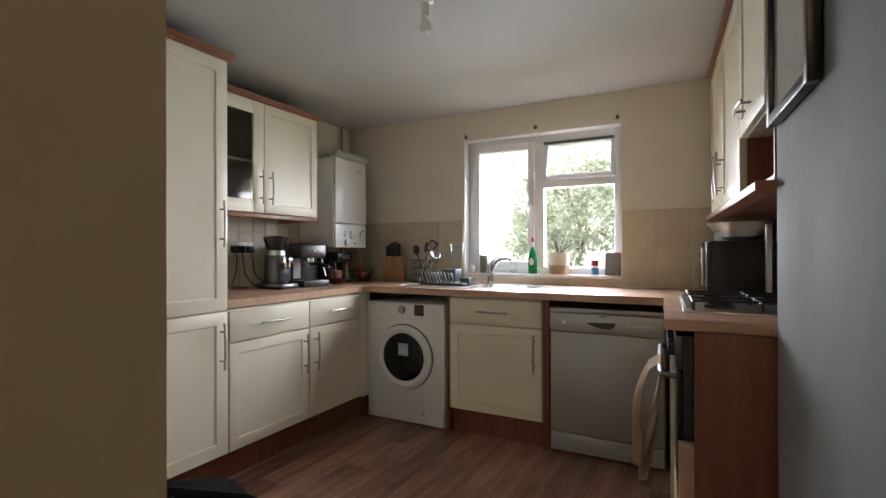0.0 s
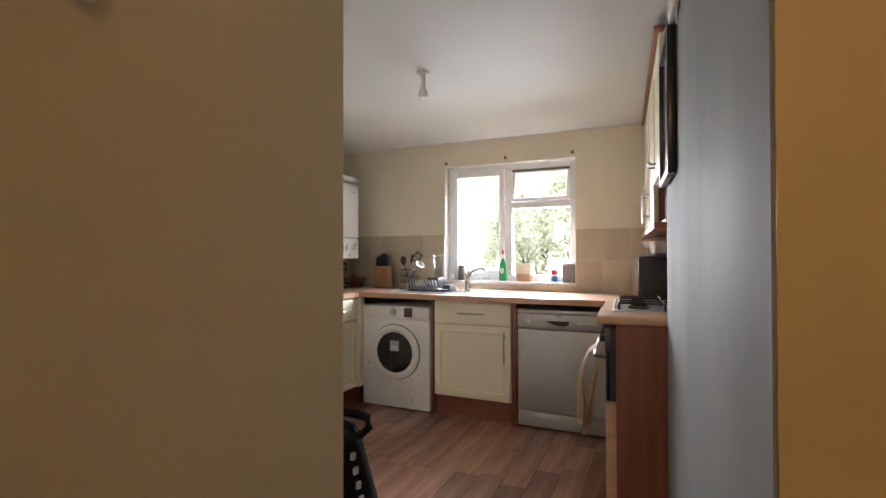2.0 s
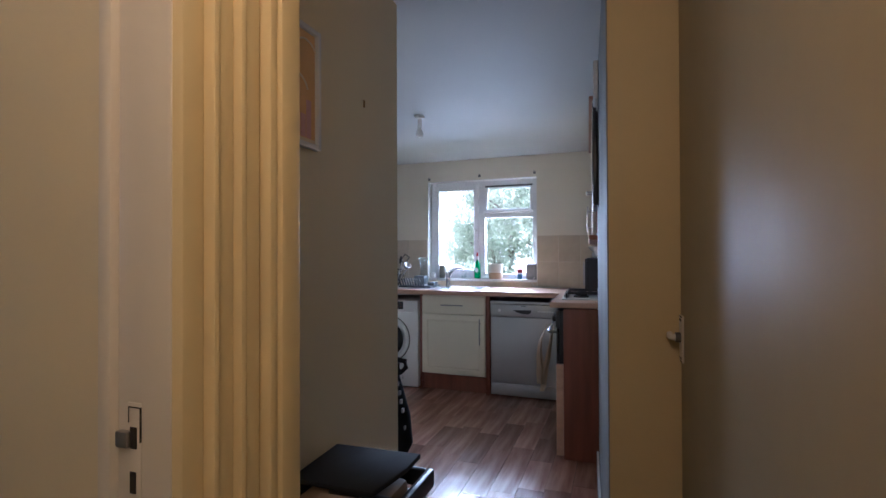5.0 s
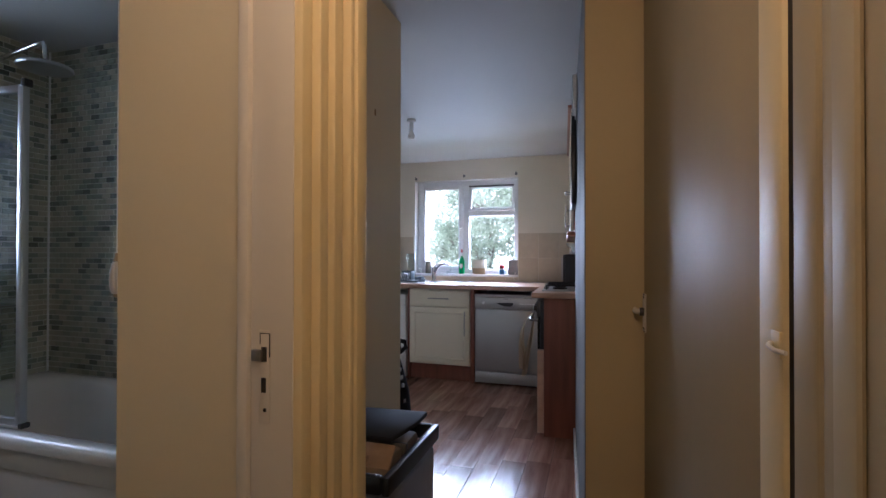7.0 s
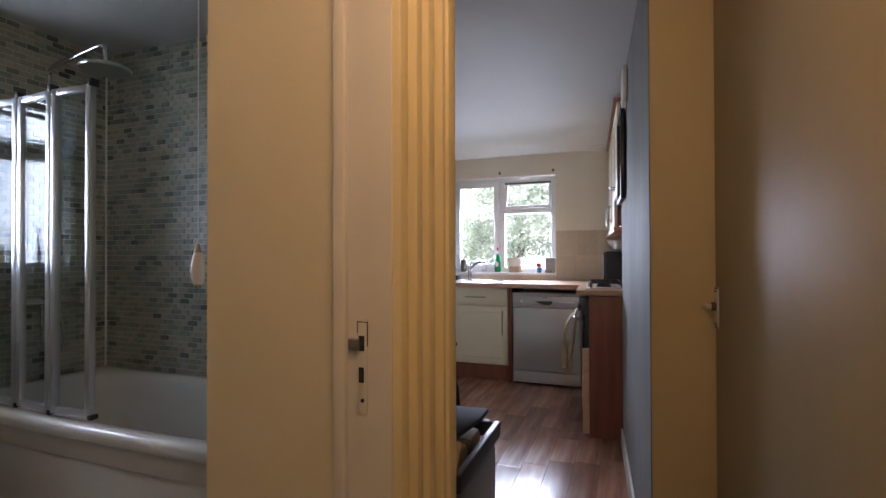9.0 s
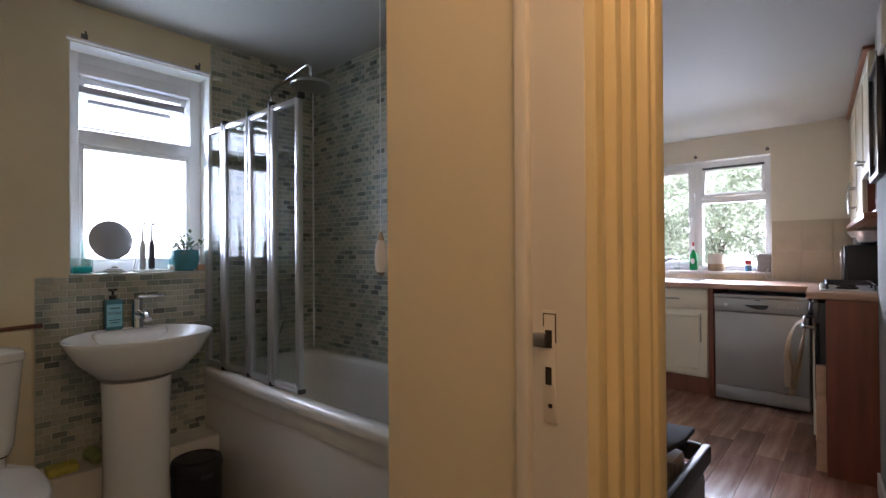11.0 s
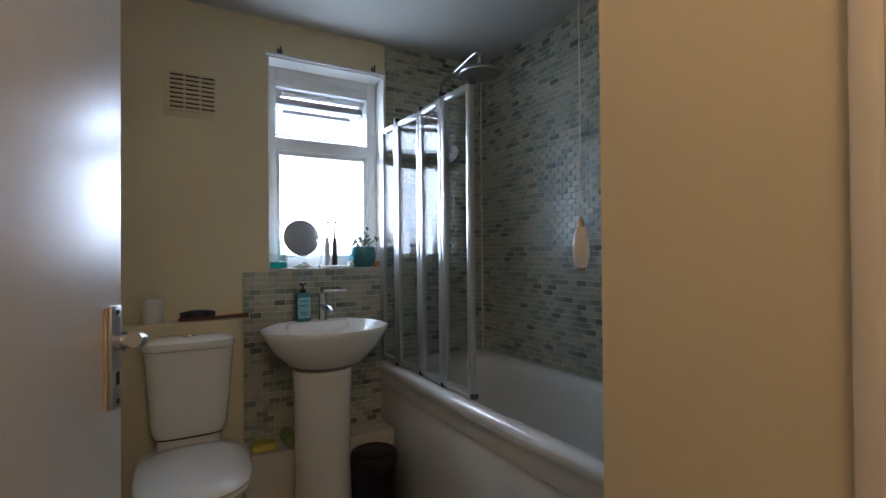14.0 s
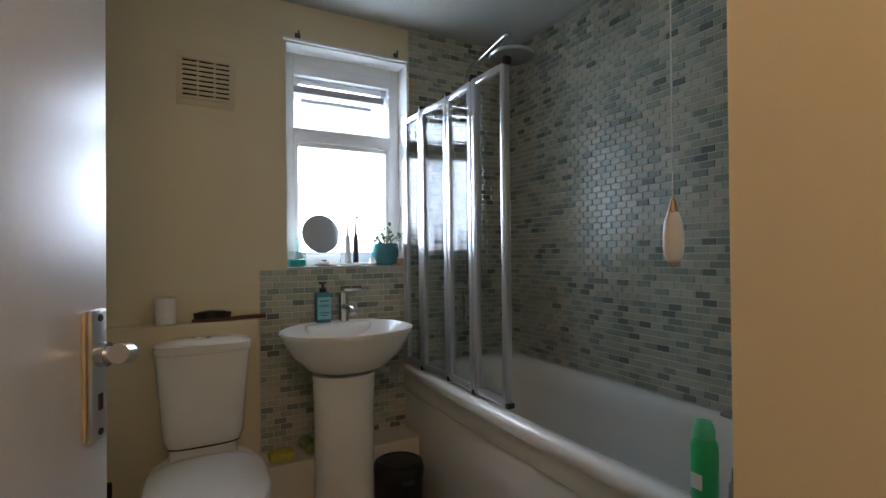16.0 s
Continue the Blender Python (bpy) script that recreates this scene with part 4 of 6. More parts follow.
t = thing("coffee_maker", "dark filter coffee maker in the corner under the boiler", "coffee machine", -2.26, 2.93, WT, 90)
part("body", B(-0.085, 0.085, -0.02, 0.10, 0.0, 0.23, bevel=0.012), BLACK, t)
part("head", B(-0.085, 0.085, -0.11, -0.02, 0.155, 0.23, bevel=0.012), BLACK, t)
part("base", B(-0.085, 0.085, -0.11, -0.02, 0.0, 0.025, bevel=0.006), BLACK, t)
part("window", B(-0.03, 0.05, -0.113, -0.109, 0.18, 0.21), STEEL, t)

t = thing("bowl_of_cups", "dark red bowl with a pink cup and spoon", "bowl", -2.12, 2.80, WT)
part("bowl", lathe(bmesh.new(), [(0.03, 0), (0.06, 0.025), (0.07, 0.05), (0.066, 0.05), (0.05, 0.025), (0, 0.012)], 24), mat("dark_red_glaze", (0.10, 0.02, 0.02), 0.2, vary=0.2), t)
part("cup", lathe(bmesh.new(), [(0.03, 0.02), (0.037, 0.098), (0.034, 0.098), (0.028, 0.03), (0, 0.028)], 22), mat("pink_glaze", (0.52, 0.22, 0.20), 0.3, vary=0.1), t, "pink cup")
part("spoon", tube(bmesh.new(), [(0.0, 0.0, 0.06), (0.02, -0.05, 0.16)], 0.004, 8), CHROME, t)

t = thing("fruit_basket", "black wire fruit basket with red fruit", "basket", -2.16, 3.14, WT)
bm = bmesh.new()
for z, r in ((0.006, 0.065), (0.045, 0.085), (0.085, 0.105)):
    tube(bm, arc((0, 0, z), r, 0, 360, 28, "xy"), 0.003, 6)
for i in range(14):
    a = 2 * math.pi * i / 14
    tube(bm, [(0.065 * math.cos(a), 0.065 * math.sin(a), 0.006), (0.085 * math.cos(a), 0.085 * math.sin(a), 0.045), (0.105 * math.cos(a), 0.105 * math.sin(a), 0.085)], 0.002, 6)
part("wire_basket", bm, BLACK, t)
red = mat("red_apple_skin", (0.32, 0.05, 0.04), 0.3, vary=0.4, scale=20)
for k, (x, y, z, r) in enumerate(((0.03, -0.02, 0.042, 0.036), (-0.03, 0.02, 0.042, 0.034), (0.02, 0.045, 0.045, 0.034), (0.0, 0.0, 0.085, 0.033))):
    f = thing("apple", "red apple in the wire basket", "fruit", -2.16 + x, 3.14 + y, WT + z - r * 0.9, 0, "fruit in the basket")
    part("flesh", lathe(bmesh.new(), [(0.0, 0.10 * r), (0.45 * r, 0.0), (0.9 * r, 0.5 * r), (r, 1.0 * r), (0.85 * r, 1.5 * r), (0.45 * r, 1.8 * r), (0, 1.62 * r)], 18), red, f)
t = thing("small_bottle", "small pale bottle with an orange cap in the corner", "bottle", -2.24, 3.05, WT)
part("bottle", lathe(bmesh.new(), [(0.018, 0), (0.020, 0.01), (0.020, 0.09), (0.010, 0.115), (0.010, 0.13)], 18), mat("tan_plastic", (0.55, 0.42, 0.28), 0.4, vary=0.1), t)
part("cap", cyl(bmesh.new(), (0, 0, 0.131), (0, 0, 0.15), 0.012, seg=14), mat("orange_plastic", (0.6, 0.25, 0.08), 0.4), t)

# ---- along the window worktop ----
t = thing("knife_block", "slatted wooden knife block with black knives", "knife block", -1.905, 3.22, WT)
bw = mat("warm_beech_block", (0.50, 0.27, 0.15), 0.45, vary=0.25, scale=4, stretch=(4, 4, 0.6), bump=0.1)
for i in range(7):
    part("slat", B(-0.075 + 0.0215 * i, -0.058 + 0.0215 * i, -0.05, 0.05, 0.0, 0.195, bevel=0.003), bw, t)
for i, (x, h, w) in enumerate(((-0.05, 0.08, 0.010), (-0.028, 0.095, 0.012), (0.0, 0.11, 0.014), (0.028, 0.115, 0.016), (0.052, 0.10, 0.014))):
    part("knife_handle", B(x - w, x + w * 0.9, -0.025, 0.0, 0.196, 0.196 + h, bevel=0.004), BLACK, t, "black knife handle")

t = thing("utensil_holder", "black wire utensil holder with kitchen tools", "utensil holder", -1.62, 3.18, WT)
bm = bmesh.new()
for z in (0.004, 0.06, 0.115, 0.17):
    tube(bm, [(-0.055, -0.055, z), (0.055, -0.055, z), (0.055, 0.055, z), (-0.055, 0.055, z), (-0.055, -0.055, z)], 0.0028, 6)
for i in range(5):
    s = -0.055 + 0.0275 * i
    for a, b in ((s, -0.055), (s, 0.055), (-0.055, s), (0.055, s)):
        tube(bm, [(a, b, 0.004), (a, b, 0.17)], 0.0018, 6)
part("wire_holder", bm, BLACK, t)
for x0, y0, x1, y1, z1 in ((-0.03, 0.0, -0.05, 0.01, 0.21), (0.0, 0.02, 0.02, 0.03, 0.24), (0.03, -0.02, 0.095, -0.03, 0.245), (0.01, -0.03, 0.06, -0.02, 0.27), (0.04, 0.02, 0.11, 0.02, 0.19), (-0.02, -0.02, 0.03, -0.03, 0.10)):
    part("tool_shaft", tube(bmesh.new(), [(-x0, y0, 0.01), (x1, y1, z1)], 0.005, 8), STEEL if x1 > 0.05 else BLACK, t)
for x, z, sx, sz, rot in ((-0.06, 0.245, 0.030, 0.042, -8), (0.025, 0.265, 0.014, 0.045, 12)):
    p = part("tool_head", lathe(bmesh.new(), [(0.0, -sz), (sx * 0.7, -sz * 0.6), (sx, 0), (sx * 0.8, sz * 0.65), (0, sz)], 20, None, 1, 0.18), BLACK, t, "black spoon head")
    p.matrix_basis = pose(x, 0.01, z, 0, rot, 0)
p = part("tool_head", lathe(bmesh.new(), [(0.0, 0), (0.028, 0.012), (0.042, 0.035), (0.038, 0.035), (0.025, 0.016), (0, 0.006)], 22), STEEL, t, "steel ladle bowl")
p.matrix_basis = pose(0.105, -0.02, 0.19, 20, 40, 0)
p = part("tool_head", frame_x(bmesh.new(), -0.032, 0.032, -0.045, 0.045, 0.010, -0.003, 0.003, 0.001), BLACK, t, "black slotted turner")
p.matrix_basis = pose(0.085, -0.01, 0.275, -20, 35, 20)

# sink and drainer let into the worktop
t = thing("sink", "steel inset sink with drainer under the window", "sink", -1.145, 3.03, WT)
bm = bmesh.new()
frame_x(bm, -0.50, 0.50, -0.22, 0.22, 0.035, -0.002, 0.004, 0.002)
for v in bm.verts:
    v.co = Vector((v.co.x, v.co.z, v.co.y + 0.001))
part("rim", bm, STEEL, t)
bm = bmesh.new()
box(bm, 0.04, 0.465, -0.185, 0.185, 0.0006, 0.0016)
# flat plate, the bowl's shaded depth is only its darker steel
part("bowl", bm, mat("painted_shade_steel", (0.35, 0.35, 0.35), 0.25, 1.0, vary=0.1), t)
bm = bmesh.new()
box(bm, -0.465, 0.02, -0.185, 0.185, 0.0006, 0.0030)
for i in range(8):
    box(bm, -0.44, 0.0, -0.15 + 0.04 * i, -0.135 + 0.04 * i, 0.0030, 0.0060, 0.001)
part("drainer", bm, STEEL, t)
t = thing("kitchen_tap", "chrome single-lever mixer tap at the sink", "tap", -1.085, 3.215, WT + 0.004)
part("body", lathe(bmesh.new(), [(0.030, 0), (0.026, 0.010), (0.023, 0.03), (0.023, 0.115), (0.026, 0.125), (0.022, 0.150), (0.0, 0.155)], 26), CHROME, t)
part("spout", tube(bmesh.new(), [(0.01, -0.005, 0.09), (0.05, -0.03, 0.150), (0.10, -0.06, 0.178), (0.15, -0.085, 0.185), (0.185, -0.105, 0.180), (0.195, -0.11, 0.165)], 0.016, 14, 0.012), CHROME, t)
part("lever", tube(bmesh.new(), [(0.0, 0.0, 0.150), (0.03, 0.0, 0.175), (0.09, -0.02, 0.205), (0.115, -0.025, 0.208)], 0.010, 10, 0.005), CHROME, t, "chrome lever")

t = thing("dish_rack", "grey plastic dish rack with plates on the drainer", "dish rack", -1.34, 3.02, WT + 0.007)
dk = mat("dark_grey_plastic", (0.045, 0.06, 0.07), 0.4, vary=0.15)
part("tray", B(-0.14, 0.19, -0.12, 0.14, 0.0, 0.018, bevel=0.006), dk, t)
for i in range(9):
    part("tine", tube(bmesh.new(), [(-0.12 + 0.028 * i, -0.10, 0.018), (-0.135 + 0.028 * i, -0.10, 0.085)], 0.003, 6), HANDLE, t)
part("cutlery_box", B(-0.03, 0.075, 0.0, 0.10, 0.02, 0.105, bevel=0.004), dk, t)
part("cutlery_box", B(0.13, 0.20, -0.05, 0.05, 0.0, 0.05, bevel=0.004), dk, t)
for i in range(10):
    q = part("slat", B(-0.005, 0.005, -0.004, 0.004, 0.0, 0.080, bevel=0.002), dk, t)
    q.matrix_basis = pose(-0.115 + 0.026 * i, -0.112, 0.012, 0, -18, 0)

t = thing("glass_vase", "tall waisted clear glass vase by the sink", "vase", -1.31, 3.13, WT + 0.004)
part("vessel", lathe(bmesh.new(), [(0.046, 0), (0.050, 0.05), (0.042, 0.12), (0.036, 0.17), (0.046, 0.25), (0.052, 0.285), (0.049, 0.285), (0.033, 0.17), (0.046, 0.05), (0.042, 0.012), (0, 0.012)], 30), DRINKGLASS, t)

# ---- kitchen window sill ----
SZ = WZ0 + 0.007
t = thing("washing_up_liquid", "green bottle of washing-up liquid with red cap", "bottle", -0.838, KF + 0.045, SZ)
gp = mat("green_liquid_plastic", (0.01, 0.30, 0.09), 0.15, vary=0.1)
part("bottle", lathe(bmesh.new(), [(0.030, 0), (0.034, 0.012), (0.033, 0.10), (0.030, 0.145), (0.014, 0.175), (0.011, 0.19)], 24, None, 1, 0.65), gp, t)
part("neck", lathe(bmesh.new(), [(0.013, 0.191), (0.014, 0.20), (0.010, 0.225)], 16), WHITE, t)
part("cap", lathe(bmesh.new(), [(0.011, 0.226), (0.010, 0.245), (0.006, 0.262), (0, 0.263)], 16), mat("red_plastic", (0.45, 0.03, 0.05), 0.35), t, "red cap")
part("front_label", lathe(bmesh.new(), [(0.016, 0.0), (0.017, 0.0015), (0, 0.0018)], 24, pose(-0.002, -0.0215, 0.085, 90, 0, 0), 1, 1.5), WHITE, t, "white oval label")
t = thing("dispenser_bottle", "clear dispenser bottle on the window sill", "bottle", -0.985, KF + 0.05, SZ)
part("bottle", lathe(bmesh.new(), [(0.026, 0), (0.028, 0.02), (0.026, 0.09), (0.010, 0.12), (0.009, 0.16), (0, 0.16)], 20), DRINKGLASS, t)
part("front_label", B(-0.018, 0.018, -0.0295, -0.028, 0.03, 0.07), WHITE, t)
t = thing("plant_pot", "two-tone cream and tan pot with bare twigs", "plant", -0.650, KF + 0.048, SZ)
part("upper_pot", lathe(bmesh.new(), [(0.073, 0.062), (0.075, 0.150), (0.069, 0.150), (0.066, 0.13), (0, 0.13)], 36), mat("cream_glaze", (0.68, 0.64, 0.54), 0.5, vary=0.08), t)
part("lower_pot", lathe(bmesh.new(), [(0.060, 0.0), (0.069, 0.012), (0.073, 0.0615)], 36), mat("tan_stoneware", (0.45, 0.32, 0.20), 0.7, vary=0.15, scale=30), t, "tan unglazed lower half")
part("soil", lathe(bmesh.new(), [(0.066, 0.131), (0, 0.135)], 20), mat("dark_soil", (0.04, 0.025, 0.015), 0.9, bump=0.5), t)
rg = random.Random(5)
for k in range(7):
    a, r = rg.uniform(0, 6.28), rg.uniform(0.03, 0.11)
    x1, y1 = r * math.cos(a), 0.35 * r * math.sin(a)
    h = rg.uniform(0.09, 0.19)
    bm = bmesh.new()
    mid = (0.45 * x1, 0.5 * y1, 0.13 + 0.5 * h)
    tube(bm, [(0.1 * x1, 0, 0.13), mid, (x1, y1, 0.13 + h)], 0.0032, 6, 0.0012)
    for j in range(4):
        s = rg.uniform(0.4, 0.95)
        p0 = Vector((s * x1, s * y1, 0.13 + s * h))
        tube(bm, [p0, p0 + Vector((rg.uniform(-0.035, 0.035), rg.uniform(-0.01, 0.01), rg.uniform(0.01, 0.04)))], 0.0016, 5, 0.0008)
    part("twig", bm, mat("dark_twig", (0.07, 0.06, 0.03), 0.7) if k == 0 else bpy.data.materials["dark_twig"], t)
t = thing("drinks_tin", "red, white and blue tin on the sill", "tin", -0.405, KF + 0.045, SZ)
part("lower", cyl(bmesh.new(), (0, 0, 0), (0, 0, 0.048), 0.026, seg=24), mat("blue_print", (0.10, 0.28, 0.50), 0.35, vary=0.3, scale=40), t)
part("band", cyl(bmesh.new(), (0, 0, 0.0485), (0, 0, 0.060), 0.0262, seg=24), WHITE, t)
part("upper", cyl(bmesh.new(), (0, 0, 0.0605), (0, 0, 0.098), 0.026, seg=24), mat("red_print", (0.45, 0.03, 0.04), 0.35, vary=0.1), t)
t = thing("smart_speaker", "grey boxy appliance with a white cable on the sill", "speaker", -0.285, KF + 0.045, SZ)
part("body", B(-0.052, 0.050, -0.04, 0.04, 0.0, 0.148, bevel=0.014, seg=4), mat("grey_fabric", (0.30, 0.30, 0.31), 0.8, vary=0.15, scale=60, bump=0.2, fine=400), t)
part("top", B(-0.045, 0.043, -0.033, 0.033, 0.1485, 0.156, bevel=0.004), WHITE, t)
part("cable", tube(bmesh.new(), [(0.03, -0.04, 0.02), (0.02, -0.07, 0.0), (0.012, -0.072, -0.03), (0.03, -0.074, -0.062), (0.12, -0.09, -0.072), (0.28, -0.085, -0.072)], 0.003, 8), WHITE, t)
t = thing("glass_jar", "grey-green storage can on the window sill", "jar", -1.215, KF + 0.045, SZ)
part("can", cyl(bmesh.new(), (0, 0, 0), (0, 0, 0.125), 0.032, seg=24), mat("olive_can", (0.16, 0.16, 0.12), 0.4, vary=0.3, scale=30), t)
part("lid", cyl(bmesh.new(), (0, 0, 0.1255), (0, 0, 0.135), 0.033, seg=24), STEEL, t)
t = thing("soap_dish", "small white block on the sill", "soap", -1.315, KF + 0.04, SZ)
part("block", B(-0.022, 0.022, -0.02, 0.02, 0, 0.055, bevel=0.008), WHITE, t)

# ---- ceiling bulb, pictures, hall wall ----
t = thing("ceiling_light", "bare bulb in a white ceiling lampholder, off", "light", -0.775, 1.76, CZ)
t.scale = (0.82, 0.82, 0.9)
part("rose", lathe(bmesh.new(), [(0.042, 0.0), (0.040, -0.018), (0.022, -0.026), (0.018, -0.026)], 26), WHITE, t)
part("lampholder", lathe(bmesh.new(), [(0.017, -0.026), (0.017, -0.075), (0.021, -0.078), (0.021, -0.09)], 22), WHITE, t)
part("bulb", lathe(bmesh.new(), [(0.013, -0.091), (0.016, -0.10), (0.030, -0.128), (0.031, -0.14), (0.024, -0.158), (0, -0.166)], 26), mat("frosted_bulb_glass", (0.85, 0.84, 0.80), 0.25), t, "frosted bulb")


def wall_picture(name, label, y0, y1, z0, z1, d, fw, frame_mat, inner_mat, base):
    """A framed picture in the local yz plane, its face towards -x."""
    p = tagged(new(name), label, "picture", "", "thing")
    p.matrix_basis = base
    part("frame", frame_y(bmesh.new(), y0, y1, z0, z1, fw, -d, 0.0, 0.002), frame_mat, p)
    part("mount", B(-d * 0.45, -0.001, y0 + fw, y1 - fw, z0 + fw, z1 - fw), inner_mat, p)
    return p


pm = pose(0.485 - 0.0576 * (1.20 - 0.103) - 0.004, 1.20, 0, 0, 0, 3.3)
p = wall_picture("framed_print", "pale print in a black frame on the white wall", 0.0, 0.40, 1.475, 1.985, 0.024, 0.028, mat("black_frame_wood", (0.015, 0.016, 0.02), 0.3), mat("pale_grey_print", (0.50, 0.50, 0.47), 0.5, vary=0.35, scale=5), pm)
part("glazing", B(-0.0135, -0.0125, 0.028, 0.372, 1.503, 1.957), GLASS, p)
t = thing("wall_chime", "flat white plastic cover high on the white wall", "cover", 0.485 - 0.0576 * (1.05 - 0.103) - 0.003, 1.05, 1.98, 3.3)
part("cover", B(-0.022, 0.0, 0.0, 0.16, -0.02, 0.16, bevel=0.006), WHITE, t)
part("cable", tube(bmesh.new(), [(-0.006, 0.03, -0.02), (-0.006, 0.035, -0.07)], 0.003, 6), WHITE, t)
t = thing("framed_poster", "pink and orange landscape print in a white frame", "picture", HX, -0.290, 0)
part("frame", frame_y(bmesh.new(), -0.115, 0.115, 1.520, 1.845, 0.014, 0.001, 0.022, 0.002), UPVC, t)
part("paper", B(0.001, 0.010, -0.101, 0.101, 1.534, 1.831), mat("orange_print", (0.78, 0.50, 0.24), 0.6, vary=0.1, scale=12), t)
pink, cream = mat("pink_print", (0.68, 0.42, 0.45), 0.6, vary=0.1, scale=15), mat("cream_print", (0.75, 0.66, 0.52), 0.6)
for i in range(7):
    y = -0.085 + 0.0245 * i
    h = 0.075 + 0.045 * math.sin(1.2 + 0.95 * i)
    part("stripe", B(0.0102, 0.0115, y, y + 0.020, 1.548, 1.548 + h, bevel=0.0), pink, t)
for c, r in (((0.0112, 0.02, 1.66), 0.05), ((0.0112, -0.05, 1.72), 0.06), ((0.0112, 0.06, 1.76), 0.05)):
    part("curve", tube(bmesh.new(), arc(c, r, 20, 160, 14, "yz"), 0.0025, 6), cream, t)
part("margin", B(0.0102, 0.0112, -0.101, 0.101, 1.534, 1.546), cream, t)
t = thing("blanking_plate", "painted-over plate with two holes on the hall wall", "plate", HX, -0.513, 1.363)
part("plate", B(0.0005, 0.006, -0.05, 0.05, -0.035, 0.035, bevel=0.002), PAINT, t)
part("hole", cyl(bmesh.new(), (0.006, 0.042, 0.012), (0.0068, 0.042, 0.012), 0.004, seg=12), DARKSHADE, t)
part("slot", B(0.006, 0.0068, -0.02, 0.012, -0.002, 0.001), DARKSHADE, t)
t = thing("wall_hook", "small brass picture hook on the hall wall", "hook", HX, 0.097, 1.732)
part("hook", B(0.0005, 0.004, -0.004, 0.004, -0.012, 0.012, bevel=0.001), mat("dull_brass", (0.35, 0.22, 0.08), 0.4, 0.8), t)

# waste bin in the hall
t = thing("waste_bin", "grey waste bin with black rim and lifted lid, full", "bin", -0.115, -0.275, 0)
gy = mat("grey_bin_steel", (0.30, 0.30, 0.32), 0.35, 0.6, vary=0.1, scale=4)
bm = B(-0.145, 0.145, -0.19, 0.19, 0.004, 0.600, bevel=0.025, seg=3)
part("body", bm, gy, t)
bm = bmesh.new()
frame_x(bm, -0.155, 0.155, -0.20, 0.20, 0.022, -0.025, 0.025, 0.008)
for v in bm.verts:
    v.co = Vector((v.co.x, v.co.z, v.co.y + 0.628))
part("rim", bm, BLACK, t, "black plastic rim")
lidmat = mat("scuffed_black_plastic", (0.035, 0.037, 0.042), 0.78, spec=0.2, vary=0.25, scale=8, bump=0.1, fine=150)
bm = prism([(-0.150, -0.020), (0.090, -0.035), (0.118, 0.10), (0.118, 0.190), (-0.150, 0.195)], 0.0, 0.014)
bmesh.ops.bevel(bm, geom=bm.edges[:], offset=0.004, segments=2, profile=0.5, affect="EDGES")
p = part("lid", bm, lidmat, t, "black lid half open")
p.matrix_basis = pose(0.0, 0.0, 0.668, 1.5, -2, 0)
part("lid_hinge", B(-0.150, -0.120, 0.02, 0.16, 0.648, 0.668, bevel=0.003), lidmat, t)
c = thing("crumpled_packaging", "brown card and paper rubbish in the bin", "rubbish", -0.115, -0.275, 0.601)
br = mat("brown_card", (0.36, 0.22, 0.12), 0.8, vary=0.3, scale=12, bump=0.2)
p = part("card", B(-0.10, 0.06, -0.14, 0.12, 0.0, 0.055, bevel=0.01), br, c)
p2 = part("folded_card", B(-0.075, 0.065, -0.06, 0.05, -0.010, 0.012, bevel=0.005), mat("tan_card", (0.50, 0.33, 0.19), 0.8, vary=0.25, scale=14, bump=0.2), c, "tan folded card flap")
p2.matrix_basis = pose(0.045, -0.085, 0.046, 12, 6, 14)
p3 = part("dark_wrapper", B(-0.06, 0.10, -0.012, 0.012, 0.0, 0.062, bevel=0.006), mat("dark_wrapper_print", (0.05, 0.045, 0.04), 0.4, vary=0.4, scale=20), c, "dark crumpled wrapper")
p3.matrix_basis = pose(0.02, -0.02, 0.002, -14, 4, 8)
q = part("paper", B(-0.02, 0.11, -0.08, 0.13, 0.0, 0.05, bevel=0.015), mat("off_white_paper", (0.28, 0.22, 0.16), 0.8, vary=0.3, scale=10), c)

# black tote bag hung round the corner
t = thing("tote_bag", "black cloth tote bag with white print on a wall hook", "bag", -0.490, KB, 0)
bm = bmesh.new()
lathe(bm, [(0.06, 0.34), (0.15, 0.36), (0.185, 0.44), (0.18, 0.56), (0.16, 0.66), (0.135, 0.74), (0.12, 0.755), (0.0, 0.745)], 26, None, 1.0, 0.72)
for v in bm.verts:
    k = noise.noise(v.co * 9.0)
    v.co += Vector((0.018 * k, 0.018 * noise.noise(v.co * 7.0 + Vector((3, 1, 2))), 0.012 * k))
    v.co.y = max(0.012, v.co.y + 0.170)
part("bag_body", bm, MATTBLACK, t, smooth=80)
for y in (0.10, 0.17):
    part("strap", tube(bmesh.new(), [(0.08, y, 0.72), (0.15, y, 0.745), (0.172, y, 0.765), (0.168, y, 0.790), (0.13, y, 0.795), (0.05, 0.08, 0.83), (-0.06, 0.03, 0.975)], 0.011, 8), MATTBLACK, t)
part("hook", tube(bmesh.new(), [(-0.06, 0.0, 0.985), (-0.06, 0.05, 0.98), (-0.06, 0.055, 1.0)], 0.006, 8), STEEL, t)
for i in range(8):
    a = -24 + 2 * i
    r = 0.186 - 0.004 * abs(i - 4)
    z = 0.70 - 0.036 * i
    if i != 4:
        part("print_bar", B(r * math.cos(radians(a)) - 0.002, r * math.cos(radians(a)) + 0.006, 0.170 + 0.72 * r * math.sin(radians(a)) - 0.006, 0.170 + 0.72 * r * math.sin(radians(a)) + 0.008, z, z + 0.016), ALU, t)

